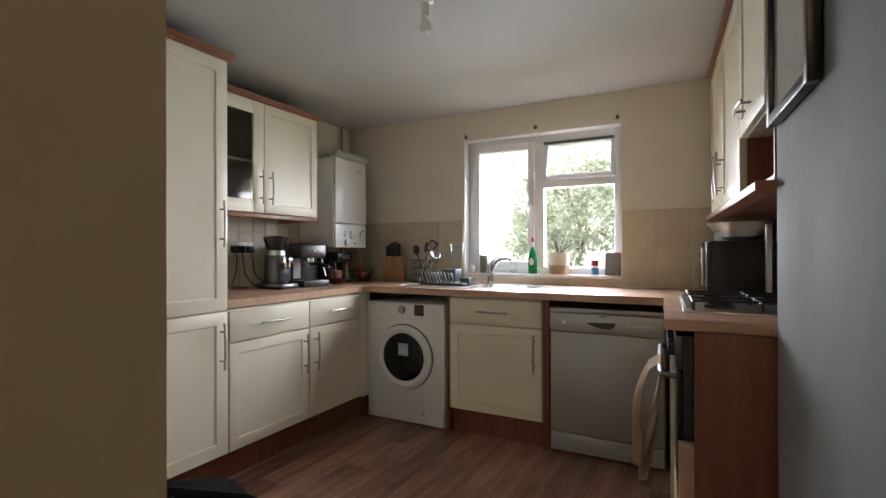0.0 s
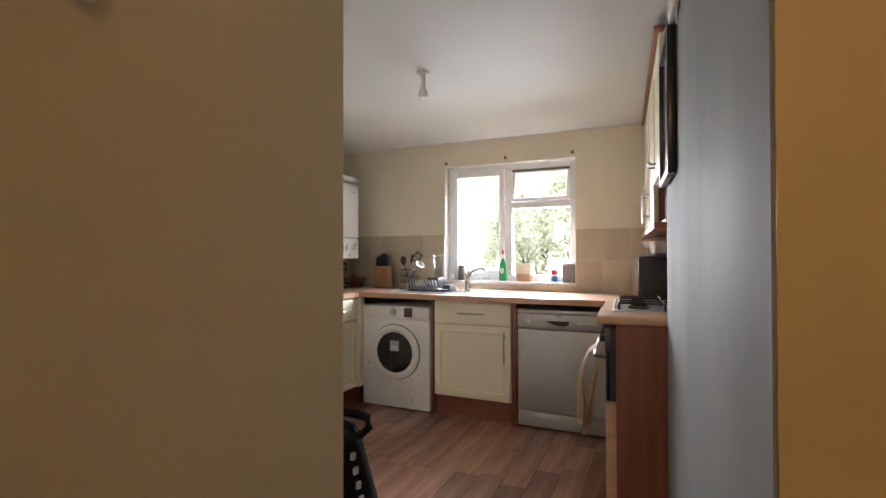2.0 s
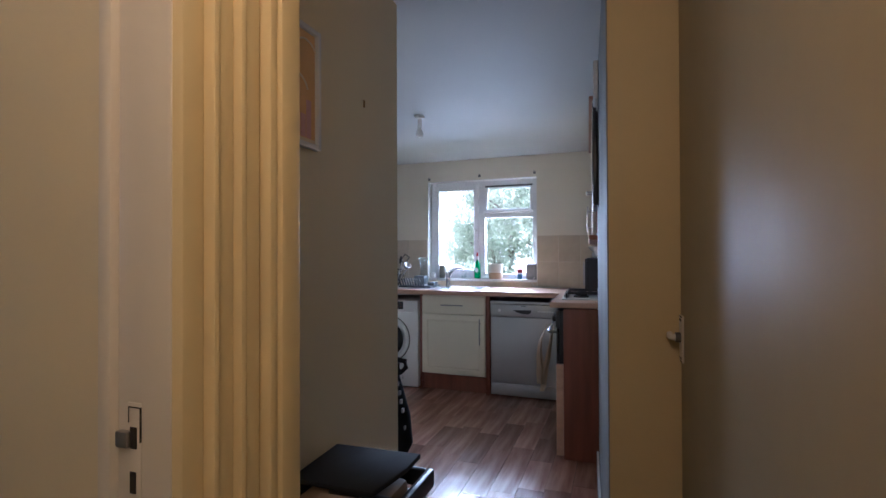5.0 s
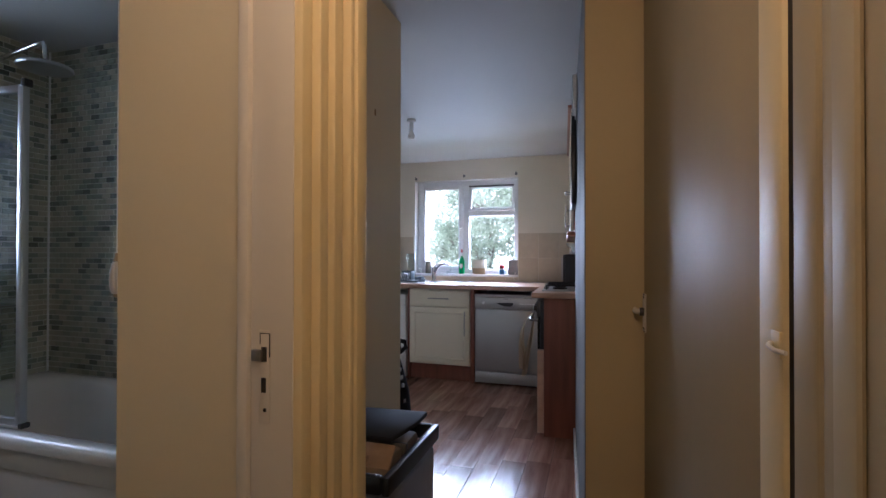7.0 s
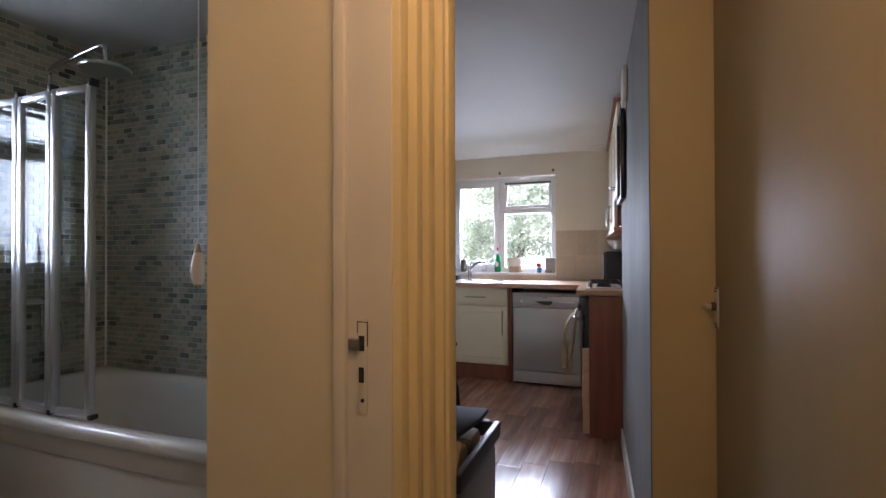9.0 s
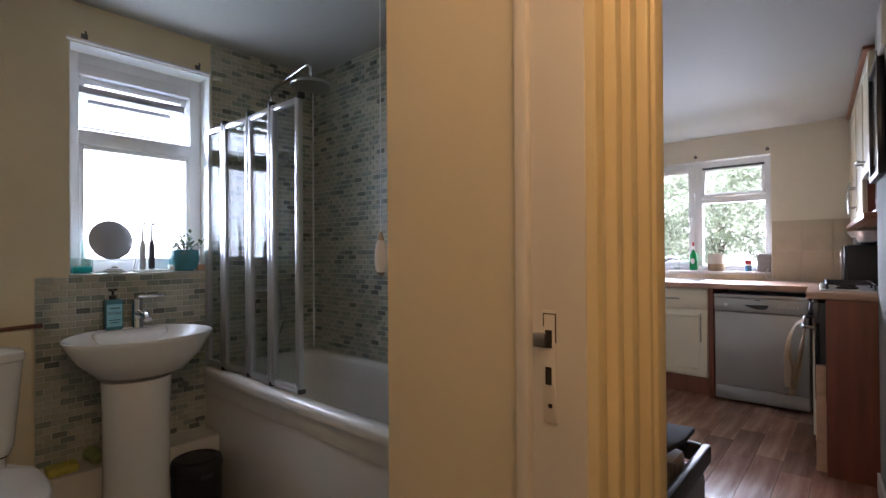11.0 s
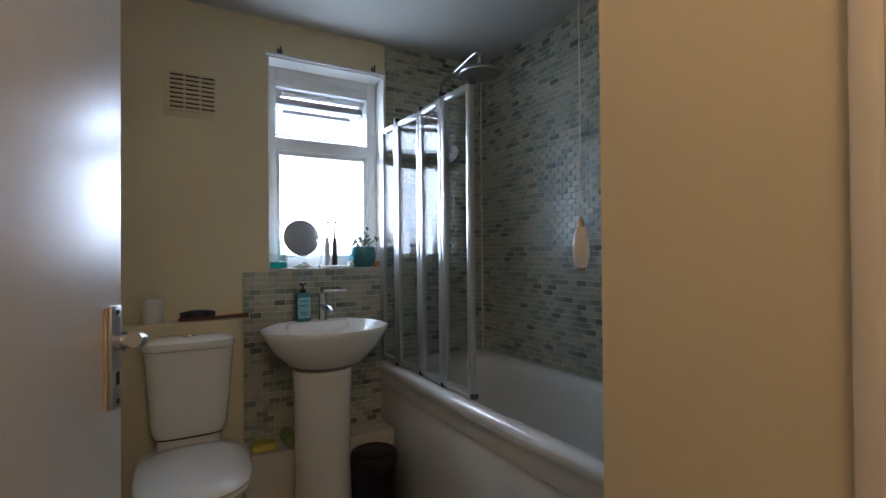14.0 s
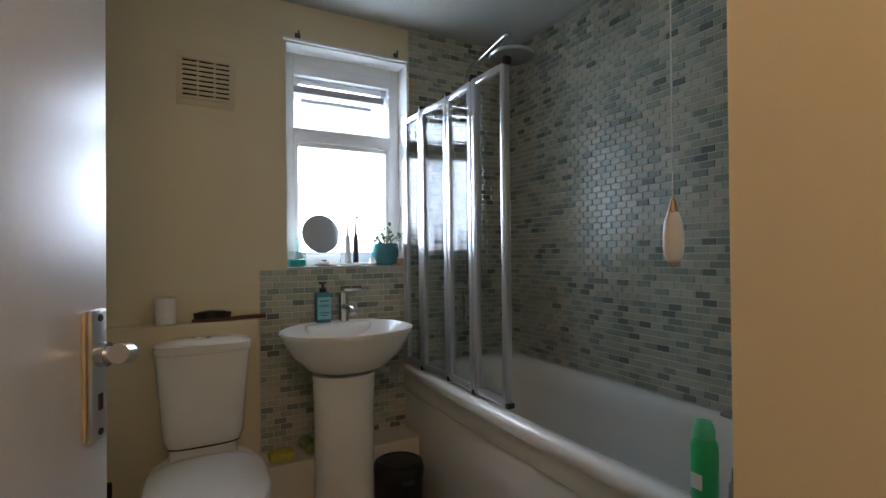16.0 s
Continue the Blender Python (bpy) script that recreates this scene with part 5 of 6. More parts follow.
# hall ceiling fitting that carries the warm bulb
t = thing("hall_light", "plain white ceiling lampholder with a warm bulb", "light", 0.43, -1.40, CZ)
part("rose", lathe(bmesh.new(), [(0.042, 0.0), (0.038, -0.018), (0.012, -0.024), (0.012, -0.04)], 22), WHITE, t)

# ---- bathroom ----
t = thing("bath", "white acrylic bath with a plain front panel", "bath", 0, 0, 0)
# rim: outer edge gently bowed; basin sunk as rings of a rounded rectangle
bx0, bx1, by0, by1, rim = BX + 0.004, HX - 0.055, -0.500, BT - 0.004, 0.625


def ring_pts(inset, r, z, n=8, bow=0.0):
    x0, x1, y0, y1 = bx0 + inset, bx1 - inset, by0 + inset, by1 - inset
    pts = []
    for cx, cy, a0 in ((x1 - r, y1 - r, 0), (x0 + r, y1 - r, 90), (x0 + r, y0 + r, 180), (x1 - r, y0 + r, 270)):
        for i in range(n + 1):
            a = radians(a0 + 90 * i / n)
            pts.append((cx + r * math.cos(a), cy + r * math.sin(a), z))
    out = []
    for i, p in enumerate(pts):
        out.append(p)
        q = pts[(i + 1) % len(pts)]
        if i % (n + 1) == n:
            out += [tuple(p[k] + (q[k] - p[k]) * j / 8 for k in range(3)) for j in range(1, 8)]
    mx = (x0 + x1) / 2
    return [(x, y - (bow * max(0, 1 - ((x - mx) / (x1 - x0) * 2) ** 2) if y < -0.2 else 0), z) for x, y, z in out]


def loft(rings, close_last=True, close_first=False):
    bm = bmesh.new()
    vs = [[bm.verts.new(p) for p in r] for r in rings]
    for a, b in zip(vs, vs[1:]):
        for i in range(len(a)):
            j = (i + 1) % len(a)
            bm.faces.new((a[i], a[j], b[j], b[i]))
    if close_last:
        bm.faces.new(vs[-1])
    if close_first:
        bm.faces.new(vs[0][::-1])
    return bm


part("tub", loft([ring_pts(0.004, 0.02, rim - 0.045, bow=0.02), ring_pts(0.0, 0.02, rim - 0.018, bow=0.022), ring_pts(0.008, 0.025, rim - 0.002, bow=0.022), ring_pts(0.022, 0.03, rim, bow=0.02), ring_pts(0.060, 0.17, rim - 0.002, bow=0.030),
     ring_pts(0.080, 0.19, rim - 0.02, bow=0.030), ring_pts(0.090, 0.20, rim - 0.10, bow=0.028), ring_pts(0.118, 0.19, rim - 0.28, bow=0.02), ring_pts(0.16, 0.17, rim - 0.38, bow=0.01), ring_pts(0.21, 0.13, rim - 0.40)]), ACRYLIC, t, smooth=60)
part("front_panel", B(bx0, bx1, by0 + 0.012, by0 + 0.03, 0.0, rim - 0.046, bevel=0.003), ACRYLIC, t)
part("panel_step", B(bx0, bx1, by0 + 0.004, by0 + 0.0115, rim - 0.12, rim - 0.048, bevel=0.003), ACRYLIC, t)
part("waste_knob", lathe(bmesh.new(), [(0.025, 0), (0.024, 0.010), (0, 0.012)], 20, pose(BX + 0.098, -0.19, rim - 0.12, 0, 90, 0)), CHROME, t)

# folding screen: four framed panels
t = thing("shower_screen", "four-panel folding glass bath screen with aluminium frames", "shower screen", 0, 0, 0)
sx = [(-2.035, -0.478), (-1.865, -0.476), (-1.655, -0.462), (-1.450, -0.474), (-1.258, -0.464)]
part("wall_channel", B(-2.049, -2.030, -0.490, -0.464, rim + 0.002, 1.752, bevel=0.002), ALU, t)
for (x0, y0), (x1, y1) in zip(sx, sx[1:]):
    w = math.hypot(x1 - x0, y1 - y0)
    m = pose(x0, y0, 0, 0, 0, math.degrees(math.atan2(y1 - y0, x1 - x0)))
    p = part("panel_frame", frame_x(bmesh.new(), 0.002, w - 0.002, rim + 0.010, 1.752, 0.024, -0.011, 0.011, 0.003), ALU, t, "aluminium panel frame")
    p.matrix_basis = m
    g = part("pane", B(0.024, w - 0.024, -0.003, 0.003, rim + 0.032, 1.730), SCREENGLASS, p)
    h = part("hinge", B(w - 0.010, w + 0.008, -0.014, 0.014, 1.745, 1.770, bevel=0.003), BLACK, p, "black hinge cap")
    h = part("hinge", B(w - 0.010, w + 0.008, -0.014, 0.014, rim + 0.003, rim + 0.02, bevel=0.003), BLACK, p, "black hinge cap")

# rain shower
t = thing("shower", "chrome rain shower with riser, hand shower and round head", "shower", BX, -0.19, 0)
part("riser", tube(bmesh.new(), [(0.09, 0, 0.98), (0.09, 0, 1.97), (0.10, 0.0, 1.995), (0.125, 0.0, 2.008), (0.40, 0.0, 2.05), (0.43, 0, 2.05), (0.447, 0, 2.035), (0.45, 0, 1.975)], 0.010, 12), CHROME, t)
part("wall_bracket", cyl(bmesh.new(), (0.0, 0, 1.86), (0.09, 0, 1.86), 0.010, seg=14), CHROME, t)
part("rain_head", lathe(bmesh.new(), [(0.016, 1.975), (0.03, 1.966), (0.092, 1.954), (0.095, 1.946), (0.091, 1.940), (0, 1.940)], 40, pose(0.45, 0, 0)), STEEL, t, "round chrome rain head")
part("valve", tube(bmesh.new(), [(0.06, -0.14, 0.98), (0.06, 0.14, 0.98)], 0.022, 16), CHROME, t)
part("hand_shower", lathe(bmesh.new(), [(0.012, 0), (0.042, 0.012), (0.045, 0.03), (0.0, 0.034)], 24, pose(0.11, 0.03, 1.66, 0, 120, 20)), CHROME, t, "chrome hand shower")
part("hand_shower_handle", tube(bmesh.new(), [(0.095, 0.028, 1.655), (0.07, 0.02, 1.60), (0.06, 0.01, 1.52)], 0.011, 10), CHROME, t)
part("hose", tube(bmesh.new(), [(0.06, 0.01, 1.52), (0.055, 0.03, 1.2), (0.07, 0.08, 0.80), (0.06, 0.05, 0.70), (0.05, 0.0, 0.80), (0.045, 0.0, 0.96)], 0.006, 8), CHROME, t)
t = thing("corner_seal", "white sealant bead up the tiled corner", "seal", BX + 0.012, BT - 0.004, 0)
part("bead", tube(bmesh.new(), [(0, 0, rim), (0, 0, CZ)], 0.006, 8), UPVC, t)

# pull cord
BRASS = mat("dull_brass", (0.42, 0.30, 0.18), 0.35, 1.0, vary=0.15)
t = thing("light_pull", "white oval pull handle on a ceiling cord", "pull cord", -0.392, -0.835, 0)
part("cord", tube(bmesh.new(), [(0, 0, 1.199), (0, 0, CZ)], 0.0011, 6), UPVC, t)
part("handle", lathe(bmesh.new(), [(0.006, 1.119), (0.0095, 1.121), (0.0128, 1.135), (0.0132, 1.150), (0.0112, 1.170), (0.007, 1.183)], 24), mat("cream_plastic", (0.74, 0.66, 0.58), 0.35), t, "cream oval handle")
part("cap", lathe(bmesh.new(), [(0.0068, 1.1835), (0.0025, 1.200), (0, 1.201)], 16), BRASS, t)
part("end_cap", lathe(bmesh.new(), [(0.0, 1.111), (0.006, 1.113), (0.0065, 1.1185)], 16), BRASS, t)

# spray can and bottle, flannel on the bath rim
t = thing("spray_can", "bright green aerosol can on the bath rim", "aerosol", -0.60, -0.462, rim + 0.001)
gn = mat("bright_green_print", (0.03, 0.42, 0.13), 0.3, vary=0.12, scale=25)
part("can", lathe(bmesh.new(), [(0.024, 0), (0.026, 0.004), (0.026, 0.115), (0.020, 0.128)], 26), gn, t)
part("cap", lathe(bmesh.new(), [(0.021, 0.1285), (0.021, 0.145), (0.014, 0.162), (0, 0.165)], 24), mat("pale_green_plastic", (0.10, 0.52, 0.25), 0.35), t, "paler green cap")
part("front_label", B(-0.012, 0.012, -0.0272, -0.0262, 0.03, 0.06), WHITE, t)
t = thing("shampoo_bottle", "small clear bottle with a green cap on the rim", "bottle", -0.535, -0.455, rim + 0.001)
part("bottle", lathe(bmesh.new(), [(0.016, 0), (0.018, 0.006), (0.017, 0.055), (0.010, 0.062)], 20), mat("pale_bottle", (0.45, 0.48, 0.42), 0.2, vary=0.1), t)
part("cap", cyl(bmesh.new(), (0, 0, 0.0625), (0, 0, 0.085), 0.012, seg=16), gn, t)
t = thing("flannel", "folded mauve flannel on the bath ledge", "cloth", -0.80, 0.075, rim - 0.001)
bm = B(-0.09, 0.09, -0.022, 0.026, 0.0, 0.014, bevel=0.006)
box(bm, 0.02, 0.11, -0.03, 0.02, 0.014, 0.026, 0.006)
for v in bm.verts:
    v.co.z += 0.006 * max(0, noise.noise(v.co * 30))
part("cloth", bm, mat("mauve_cloth", (0.34, 0.26, 0.27), 0.9, vary=0.2, scale=40, bump=0.4, fine=300), t)

# basin on a pedestal
BYC = -0.83
t = thing("wash_basin", "white oval wash basin on a full pedestal", "basin", -1.80, BYC, 0)
prof = [(0.112, 0.685), (0.15, 0.702), (0.205, 0.760), (0.242, 0.823), (0.250, 0.840), (0.247, 0.844), (0.236, 0.838), (0.19, 0.795), (0.12, 0.755), (0.03, 0.742), (0.0, 0.742)]
bm = lathe(bmesh.new(), prof, 48, None, 0.74, 1.04)
for v in bm.verts:
    if v.co.x < -0.17:
        v.co.x = -0.17 + (v.co.x + 0.17) * 0.3
    if v.co.z > 0.78:
        v.co.z += 0.014 * (-v.co.x / 0.2) if v.co.x < 0 else 0
part("bowl", bm, CERAMIC, t, smooth=60)
part("pedestal", lathe(bmesh.new(), [(0.126, 0.0), (0.120, 0.02), (0.112, 0.30), (0.115, 0.58), (0.119, 0.682), (0, 0.683)], 36, pose(0, -0.02, 0), 0.92, 1.0), CERAMIC, t, "ceramic pedestal")
part("tap_ledge", B(-0.245, -0.12, -0.14, 0.14, 0.77, 0.850, bevel=0.02, seg=4), CERAMIC, t)
part("overflow", lathe(bmesh.new(), [(0.011, 0), (0.010, 0.004), (0.006, 0.002), (0, 0.001)], 18, pose(-0.135, -0.02, 0.817, 0, 60, 0)), CHROME, t, "chrome overflow ring")
t = thing("basin_tap", "chrome basin mixer tap", "tap", -1.985, -0.795, 0.851)
part("body", lathe(bmesh.new(), [(0.024, 0), (0.022, 0.008), (0.021, 0.12), (0.0, 0.122)], 24), CHROME, t)
part("spout", tube(bmesh.new(), [(0.0, 0, 0.06), (0.05, 0.0, 0.062), (0.10, 0.005, 0.055), (0.115, 0.005, 0.04)], 0.014, 14), CHROME, t)
part("lever", B(-0.008, 0.016, 0.0, 0.11, 0.124, 0.136, bevel=0.005), CHROME, t, "flat chrome lever")
t = thing("hand_wash", "blue hand wash bottle with a black pump", "bottle", -1.975, -0.885, 0.851)
part("bottle", B(-0.022, 0.022, -0.032, 0.032, 0.0, 0.125, bevel=0.008, seg=3), mat("teal_bottle", (0.07, 0.20, 0.24), 0.15, vary=0.1), t)
part("front_label", B(0.0222, 0.0232, -0.027, 0.027, 0.015, 0.105), mat("sky_blue_print", (0.22, 0.50, 0.56), 0.4, vary=0.08), t, "sky blue label")
for z, h, w in ((0.088, 0.004, 0.018), (0.040, 0.003, 0.02), (0.030, 0.003, 0.015)):
    part("print_bar", B(0.0234, 0.0240, -w, w, z, z + h), BLACK, t)
txt = bpy.data.curves.new("print", "FONT")
txt.body, txt.size, txt.align_x, txt.extrude = "FRESH", 0.0165, "CENTER", 0.0003
tx = new("print", txt)
tx.parent = t
tx.matrix_basis = pose(0.0236, 0, 0.064, 90, 0, 90)
txt.materials.append(BLACK)
part("pump", lathe(bmesh.new(), [(0.014, 0.125), (0.014, 0.140), (0.005, 0.143), (0.005, 0.158), (0.016, 0.160), (0.016, 0.168), (0, 0.169)], 18), BLACK, t, "black pump top")
part("nozzle", tube(bmesh.new(), [(0.0, 0.0, 0.164), (0.03, -0.012, 0.162)], 0.005, 8), BLACK, t)

# boxed pipe ledge behind the toilet, and low ledge under the basin
structure("wall_boxing", B(BX, BX + 0.085, BS, -1.140, 0, 0.882, bevel=0.003), PAINT, "cream boxed-in ledge behind the toilet", "ledge")
structure("ledge_low", B(BX, BX + 0.16, -1.138, by0 + 0.010, 0, 0.335, bevel=0.003), GLOSS, "cream boxed pipe ledge under the basin", "ledge")
t = thing("toilet", "white close-coupled toilet with the lid down", "toilet", BX + 0.088, -1.330, 0)


def d_shape(w, l, x0, z, n=22, p=2.4):
    """A rounded plan outline: flat at the wall, round at the front."""
    out = []
    for i in range(n * 2):
        a = -math.pi + 2 * math.pi * i / (n * 2)
        c, s = math.cos(a), math.sin(a)
        out.append((x0 + l / 2 + l / 2 * math.copysign(abs(c) ** (2 / (p if c > 0 else 5)), c), w / 2 * math.copysign(abs(s) ** (2 / p), s), z))
    return out


part("cistern", loft([d_shape(0.232, 0.140, 0.0, 0.484, p=4), d_shape(0.254, 0.152, 0.0, 0.515, p=4), d_shape(0.298, 0.165, 0.0, 0.80, p=4)], True, True), CERAMIC, t)
part("cistern_seal", loft([d_shape(0.226, 0.137, 0.0, 0.4775, p=4), d_shape(0.226, 0.137, 0.0, 0.4838, p=4)], True, True), DARKSHADE, t, "dark joint under the cistern")
part("cistern_lid", loft([d_shape(0.304, 0.172, 0.0, 0.803, p=4), d_shape(0.310, 0.175, 0.0, 0.815, p=4), d_shape(0.302, 0.172, 0.0, 0.830, p=4), d_shape(0.20, 0.10, 0.03, 0.842, p=3)], True, True), CERAMIC, t)
part("flush_button", lathe(bmesh.new(), [(0.026, 0.841), (0.024, 0.848), (0, 0.849)], 24, pose(0.085, 0.0, 0)), CHROME, t, "round chrome flush button")
part("bowl", loft([d_shape(0.20, 0.42, 0.04, 0.0), d_shape(0.19, 0.42, 0.04, 0.10), d_shape(0.26, 0.52, 0.02, 0.28), d_shape(0.320, 0.60, 0.02, 0.41), d_shape(0.325, 0.605, 0.02, 0.430), d_shape(0.22, 0.15, 0.0, 0.432), d_shape(0.21, 0.14, 0.0, 0.477)], True, True), CERAMIC, t, smooth=50)
part("seat", loft([d_shape(0.330, 0.445, 0.180, 0.432), d_shape(0.336, 0.45, 0.180, 0.442), d_shape(0.330, 0.445, 0.180, 0.450)], True, True), WHITE, t)
part("lid", loft([d_shape(0.334, 0.45, 0.180, 0.4525), d_shape(0.338, 0.452, 0.180, 0.461), d_shape(0.320, 0.435, 0.186, 0.471), d_shape(0.23, 0.33, 0.22, 0.477)], True, True), WHITE, t, smooth=60)
t = thing("toilet_roll", "white toilet roll on the boxed ledge", "toilet roll", BX + 0.045, -1.450, 0.883)
part("roll", lathe(bmesh.new(), [(0.016, 0.0), (0.034, 0.0), (0.0355, 0.003), (0.0355, 0.092), (0.034, 0.095), (0.016, 0.095), (0.016, 0.0)], 30), mat("tissue_paper", (0.78, 0.76, 0.72), 0.9, vary=0.06, scale=40, bump=0.15, fine=200), t)
t = thing("hair_brush", "dark bristle hairbrush with a wooden handle on the ledge", "brush", BX + 0.045, -1.295, 0.883)
wd = mat("red_brown_wood", (0.16, 0.06, 0.03), 0.4, vary=0.3, scale=10)
part("back", loft([[(0.022 * math.sin(a), 0.070 * math.cos(a), z) for a in [2 * math.pi * i / 24 for i in range(24)]] for z in (0.0, 0.012)], True, True), wd, t)
part("handle", tube(bmesh.new(), [(0, 0.06, 0.006), (0, 0.12, 0.008), (0, 0.19, 0.009)], 0.007, 10, 0.0085), wd, t, "wooden handle")
bm = bmesh.new()
for i in range(17):
    for j in range(6):
        x, y = -0.016 + 0.0065 * j, -0.058 + 0.0072 * i
        if (x / 0.02) ** 2 + (y / 0.068) ** 2 < 1:
            cyl(bm, (x, y, 0.012), (x * 1.2, y * 1.06, 0.030 + 0.010 * (1 - (y / 0.068) ** 2)), 0.0035, 0.0042, 5)
part("bristles", bm, BLACK, t)
t = thing("toilet_brush", "black toilet brush handle in a white pot", "brush", -1.82, -1.60, 0)
part("pot", lathe(bmesh.new(), [(0.045, 0), (0.05, 0.02), (0.045, 0.12), (0.03, 0.13)], 22), WHITE, t)
part("handle", tube(bmesh.new(), [(0, 0, 0.12), (0, 0, 0.42)], 0.009, 10), BLACK, t)

t = thing("air_vent", "cream louvred air vent high on the bathroom wall", "vent", BX, -1.311, 1.808)
t.scale = (1.0, 0.88, 0.90)
part("backing", B(0.0005, 0.004, -0.115, 0.115, -0.115, 0.115, bevel=0.002), PAINT, t)
part("recess", B(0.004, 0.005, -0.094, 0.094, -0.088, 0.088), DARKSHADE, t)
for j in range(9):
    z = -0.082 + 0.0205 * j
    part("slat", B(0.0055, 0.012, -0.096, 0.096, z - 0.0065, z + 0.0065, bevel=0.002), PAINT, t)
for y in (-0.096, -0.033, 0.033, 0.096):
    part("rib", B(0.0055, 0.0115, y - 0.004, y + 0.004, -0.090, 0.090), PAINT, t)

t = thing("pedal_bin", "black plastic pedal bin between basin and bath", "bin", -1.775, -0.637, 0)
part("body", lathe(bmesh.new(), [(0.086, 0), (0.090, 0.01), (0.097, 0.255), (0.099, 0.26)], 34), BLACK, t)
part("lid", lathe(bmesh.new(), [(0.100, 0.261), (0.101, 0.282), (0.095, 0.303), (0.077, 0.310), (0.072, 0.306), (0, 0.306)], 34), BLACK, t)
part("lid_clip", B(0.092, 0.106, -0.022, 0.022, 0.246, 0.266, bevel=0.004), DARKSTEEL, t)
t = thing("sponge", "yellow sponge on the low ledge", "sponge", BX + 0.105, -1.055, 0.336)
part("foam", B(-0.035, 0.035, -0.05, 0.045, 0, 0.032, bevel=0.008), mat("yellow_foam", (0.55, 0.50, 0.10), 0.95, vary=0.2, scale=50, bump=0.6, fine=200), t)
t = thing("green_cloth", "rolled green cloth on the low ledge", "cloth", BX + 0.085, -0.955, 0.336)
part("roll", tube(bmesh.new(), [(-0.04, 0, 0.028), (0.0, 0.008, 0.030), (0.05, 0.004, 0.028)], 0.028, 14, 0.022), mat("green_cloth_weave", (0.30, 0.38, 0.16), 0.95, vary=0.3, scale=40, bump=0.5, fine=250), t)

# bathroom sill
BSZ = BZ0 + 0.006
SXB = BX - 0.045
t = thing("vanity_mirror", "round tilting mirror with a plain grey disc", "mirror", SXB, -0.86, BSZ)
disc = part("mirror_disc", lathe(bmesh.new(), [(0.0, -0.004), (0.080, -0.004), (0.084, -0.002), (0.084, 0.002), (0.080, 0.004), (0, 0.004)], 44, pose(0, 0, 0.140, 0, 82, 12), 1, 1.04), mat("brushed_grey_disc", (0.42, 0.42, 0.43), 0.4, 0.7), t, "brushed grey disc")
for s in (-1, 1):
    part("stand_wire", tube(bmesh.new(), [(0.02, s * 0.075, 0.0), (0.0, s * 0.095, 0.07), (0.0, s * 0.092, 0.14), (0, s * 0.084, 0.14)], 0.0022, 6), CHROME, t)
part("stand_foot", tube(bmesh.new(), [(0.02, -0.075, 0.003), (-0.02, -0.06, 0.003), (-0.02, 0.06, 0.003), (0.02, 0.075, 0.003)], 0.0022, 6), CHROME, t)
t = thing("dish_of_stones", "small dish of pebbles on the sill", "dish", SXB + 0.015, -0.855, BSZ)
part("dish", lathe(bmesh.new(), [(0.02, 0), (0.038, 0.008), (0.040, 0.012), (0.034, 0.010), (0, 0.004)], 24), CERAMIC, t)
pb = mat("grey_pebble", (0.35, 0.33, 0.30), 0.6, vary=0.4, scale=30)
for x, y, z, r in ((0.0, -0.01, 0.012, 0.014), (0.01, 0.012, 0.013, 0.012), (-0.006, 0.006, 0.024, 0.010)):
    part("pebble", lathe(bmesh.new(), [(0, -0.5 * r), (r * 0.8, -0.3 * r), (r, 0), (0.7 * r, 0.4 * r), (0, 0.5 * r)], 14, pose(x, y, z), 1, 1.4), pb, t)
for y, m_ in ((-0.742, mat("white_brush_plastic", (0.62, 0.66, 0.68), 0.3)), (-0.705, mat("dark_brush_plastic", (0.05, 0.05, 0.06), 0.3))):
    t = thing("electric_toothbrush", "upright electric toothbrush on the sill", "toothbrush", SXB + 0.005, y, BSZ + 0.012, 0, "toothbrushes on the sill")
    part("handle", lathe(bmesh.new(), [(0.012, 0), (0.013, 0.01), (0.012, 0.10), (0.008, 0.125), (0.006, 0.13)], 18), m_, t)
    part("brush_neck", lathe(bmesh.new(), [(0.005, 0.131), (0.003, 0.18), (0.003, 0.20)], 12), m_, t)
    part("brush_head", lathe(bmesh.new(), [(0.006, 0), (0.006, 0.012), (0, 0.013)], 12, pose(0.0, 0, 0.203, 0, 90, 90)), m_, t)
t = thing("brush_tray", "white tray with a paste tube on the sill", "tray", SXB + 0.005, -0.695, BSZ)
part("tray", B(-0.025, 0.025, -0.085, 0.06, 0, 0.011, bevel=0.004), WHITE, t)
part("tube", lathe(bmesh.new(), [(0.014, 0), (0.014, 0.02), (0.010, 0.022), (0.010, 0.035)], 16, pose(0.01, 0.055, 0.016, -90, 0, 0)), WHITE, t)
t = thing("mouthwash_bottle", "clear bottle with turquoise liquid on the sill", "bottle", SXB, -0.965, BSZ)
part("liquid", B(-0.02, 0.02, -0.034, 0.034, 0.002, 0.030, bevel=0.004), mat("turquoise_liquid", (0.02, 0.45, 0.48), 0.1), t, "turquoise liquid")
part("bottle", B(-0.023, 0.023, -0.037, 0.037, 0, 0.065, bevel=0.006), DRINKGLASS, t)
t = thing("tall_bottle", "tall pale green bottle on the sill", "bottle", SXB - 0.02, -0.945, BSZ)
part("bottle", lathe(bmesh.new(), [(0.016, 0), (0.017, 0.01), (0.016, 0.12), (0.008, 0.14), (0.008, 0.155), (0, 0.155)], 20), glass_mat("pale_green_glass", (0.72, 0.86, 0.82)), t)
t = thing("wooden_block", "small orange wooden block on the sill", "block", SXB + 0.01, -0.49, BSZ)
part("block", B(-0.02, 0.02, -0.022, 0.020, 0, 0.028, bevel=0.006), mat("orange_wood", (0.55, 0.33, 0.18), 0.5, vary=0.15), t)
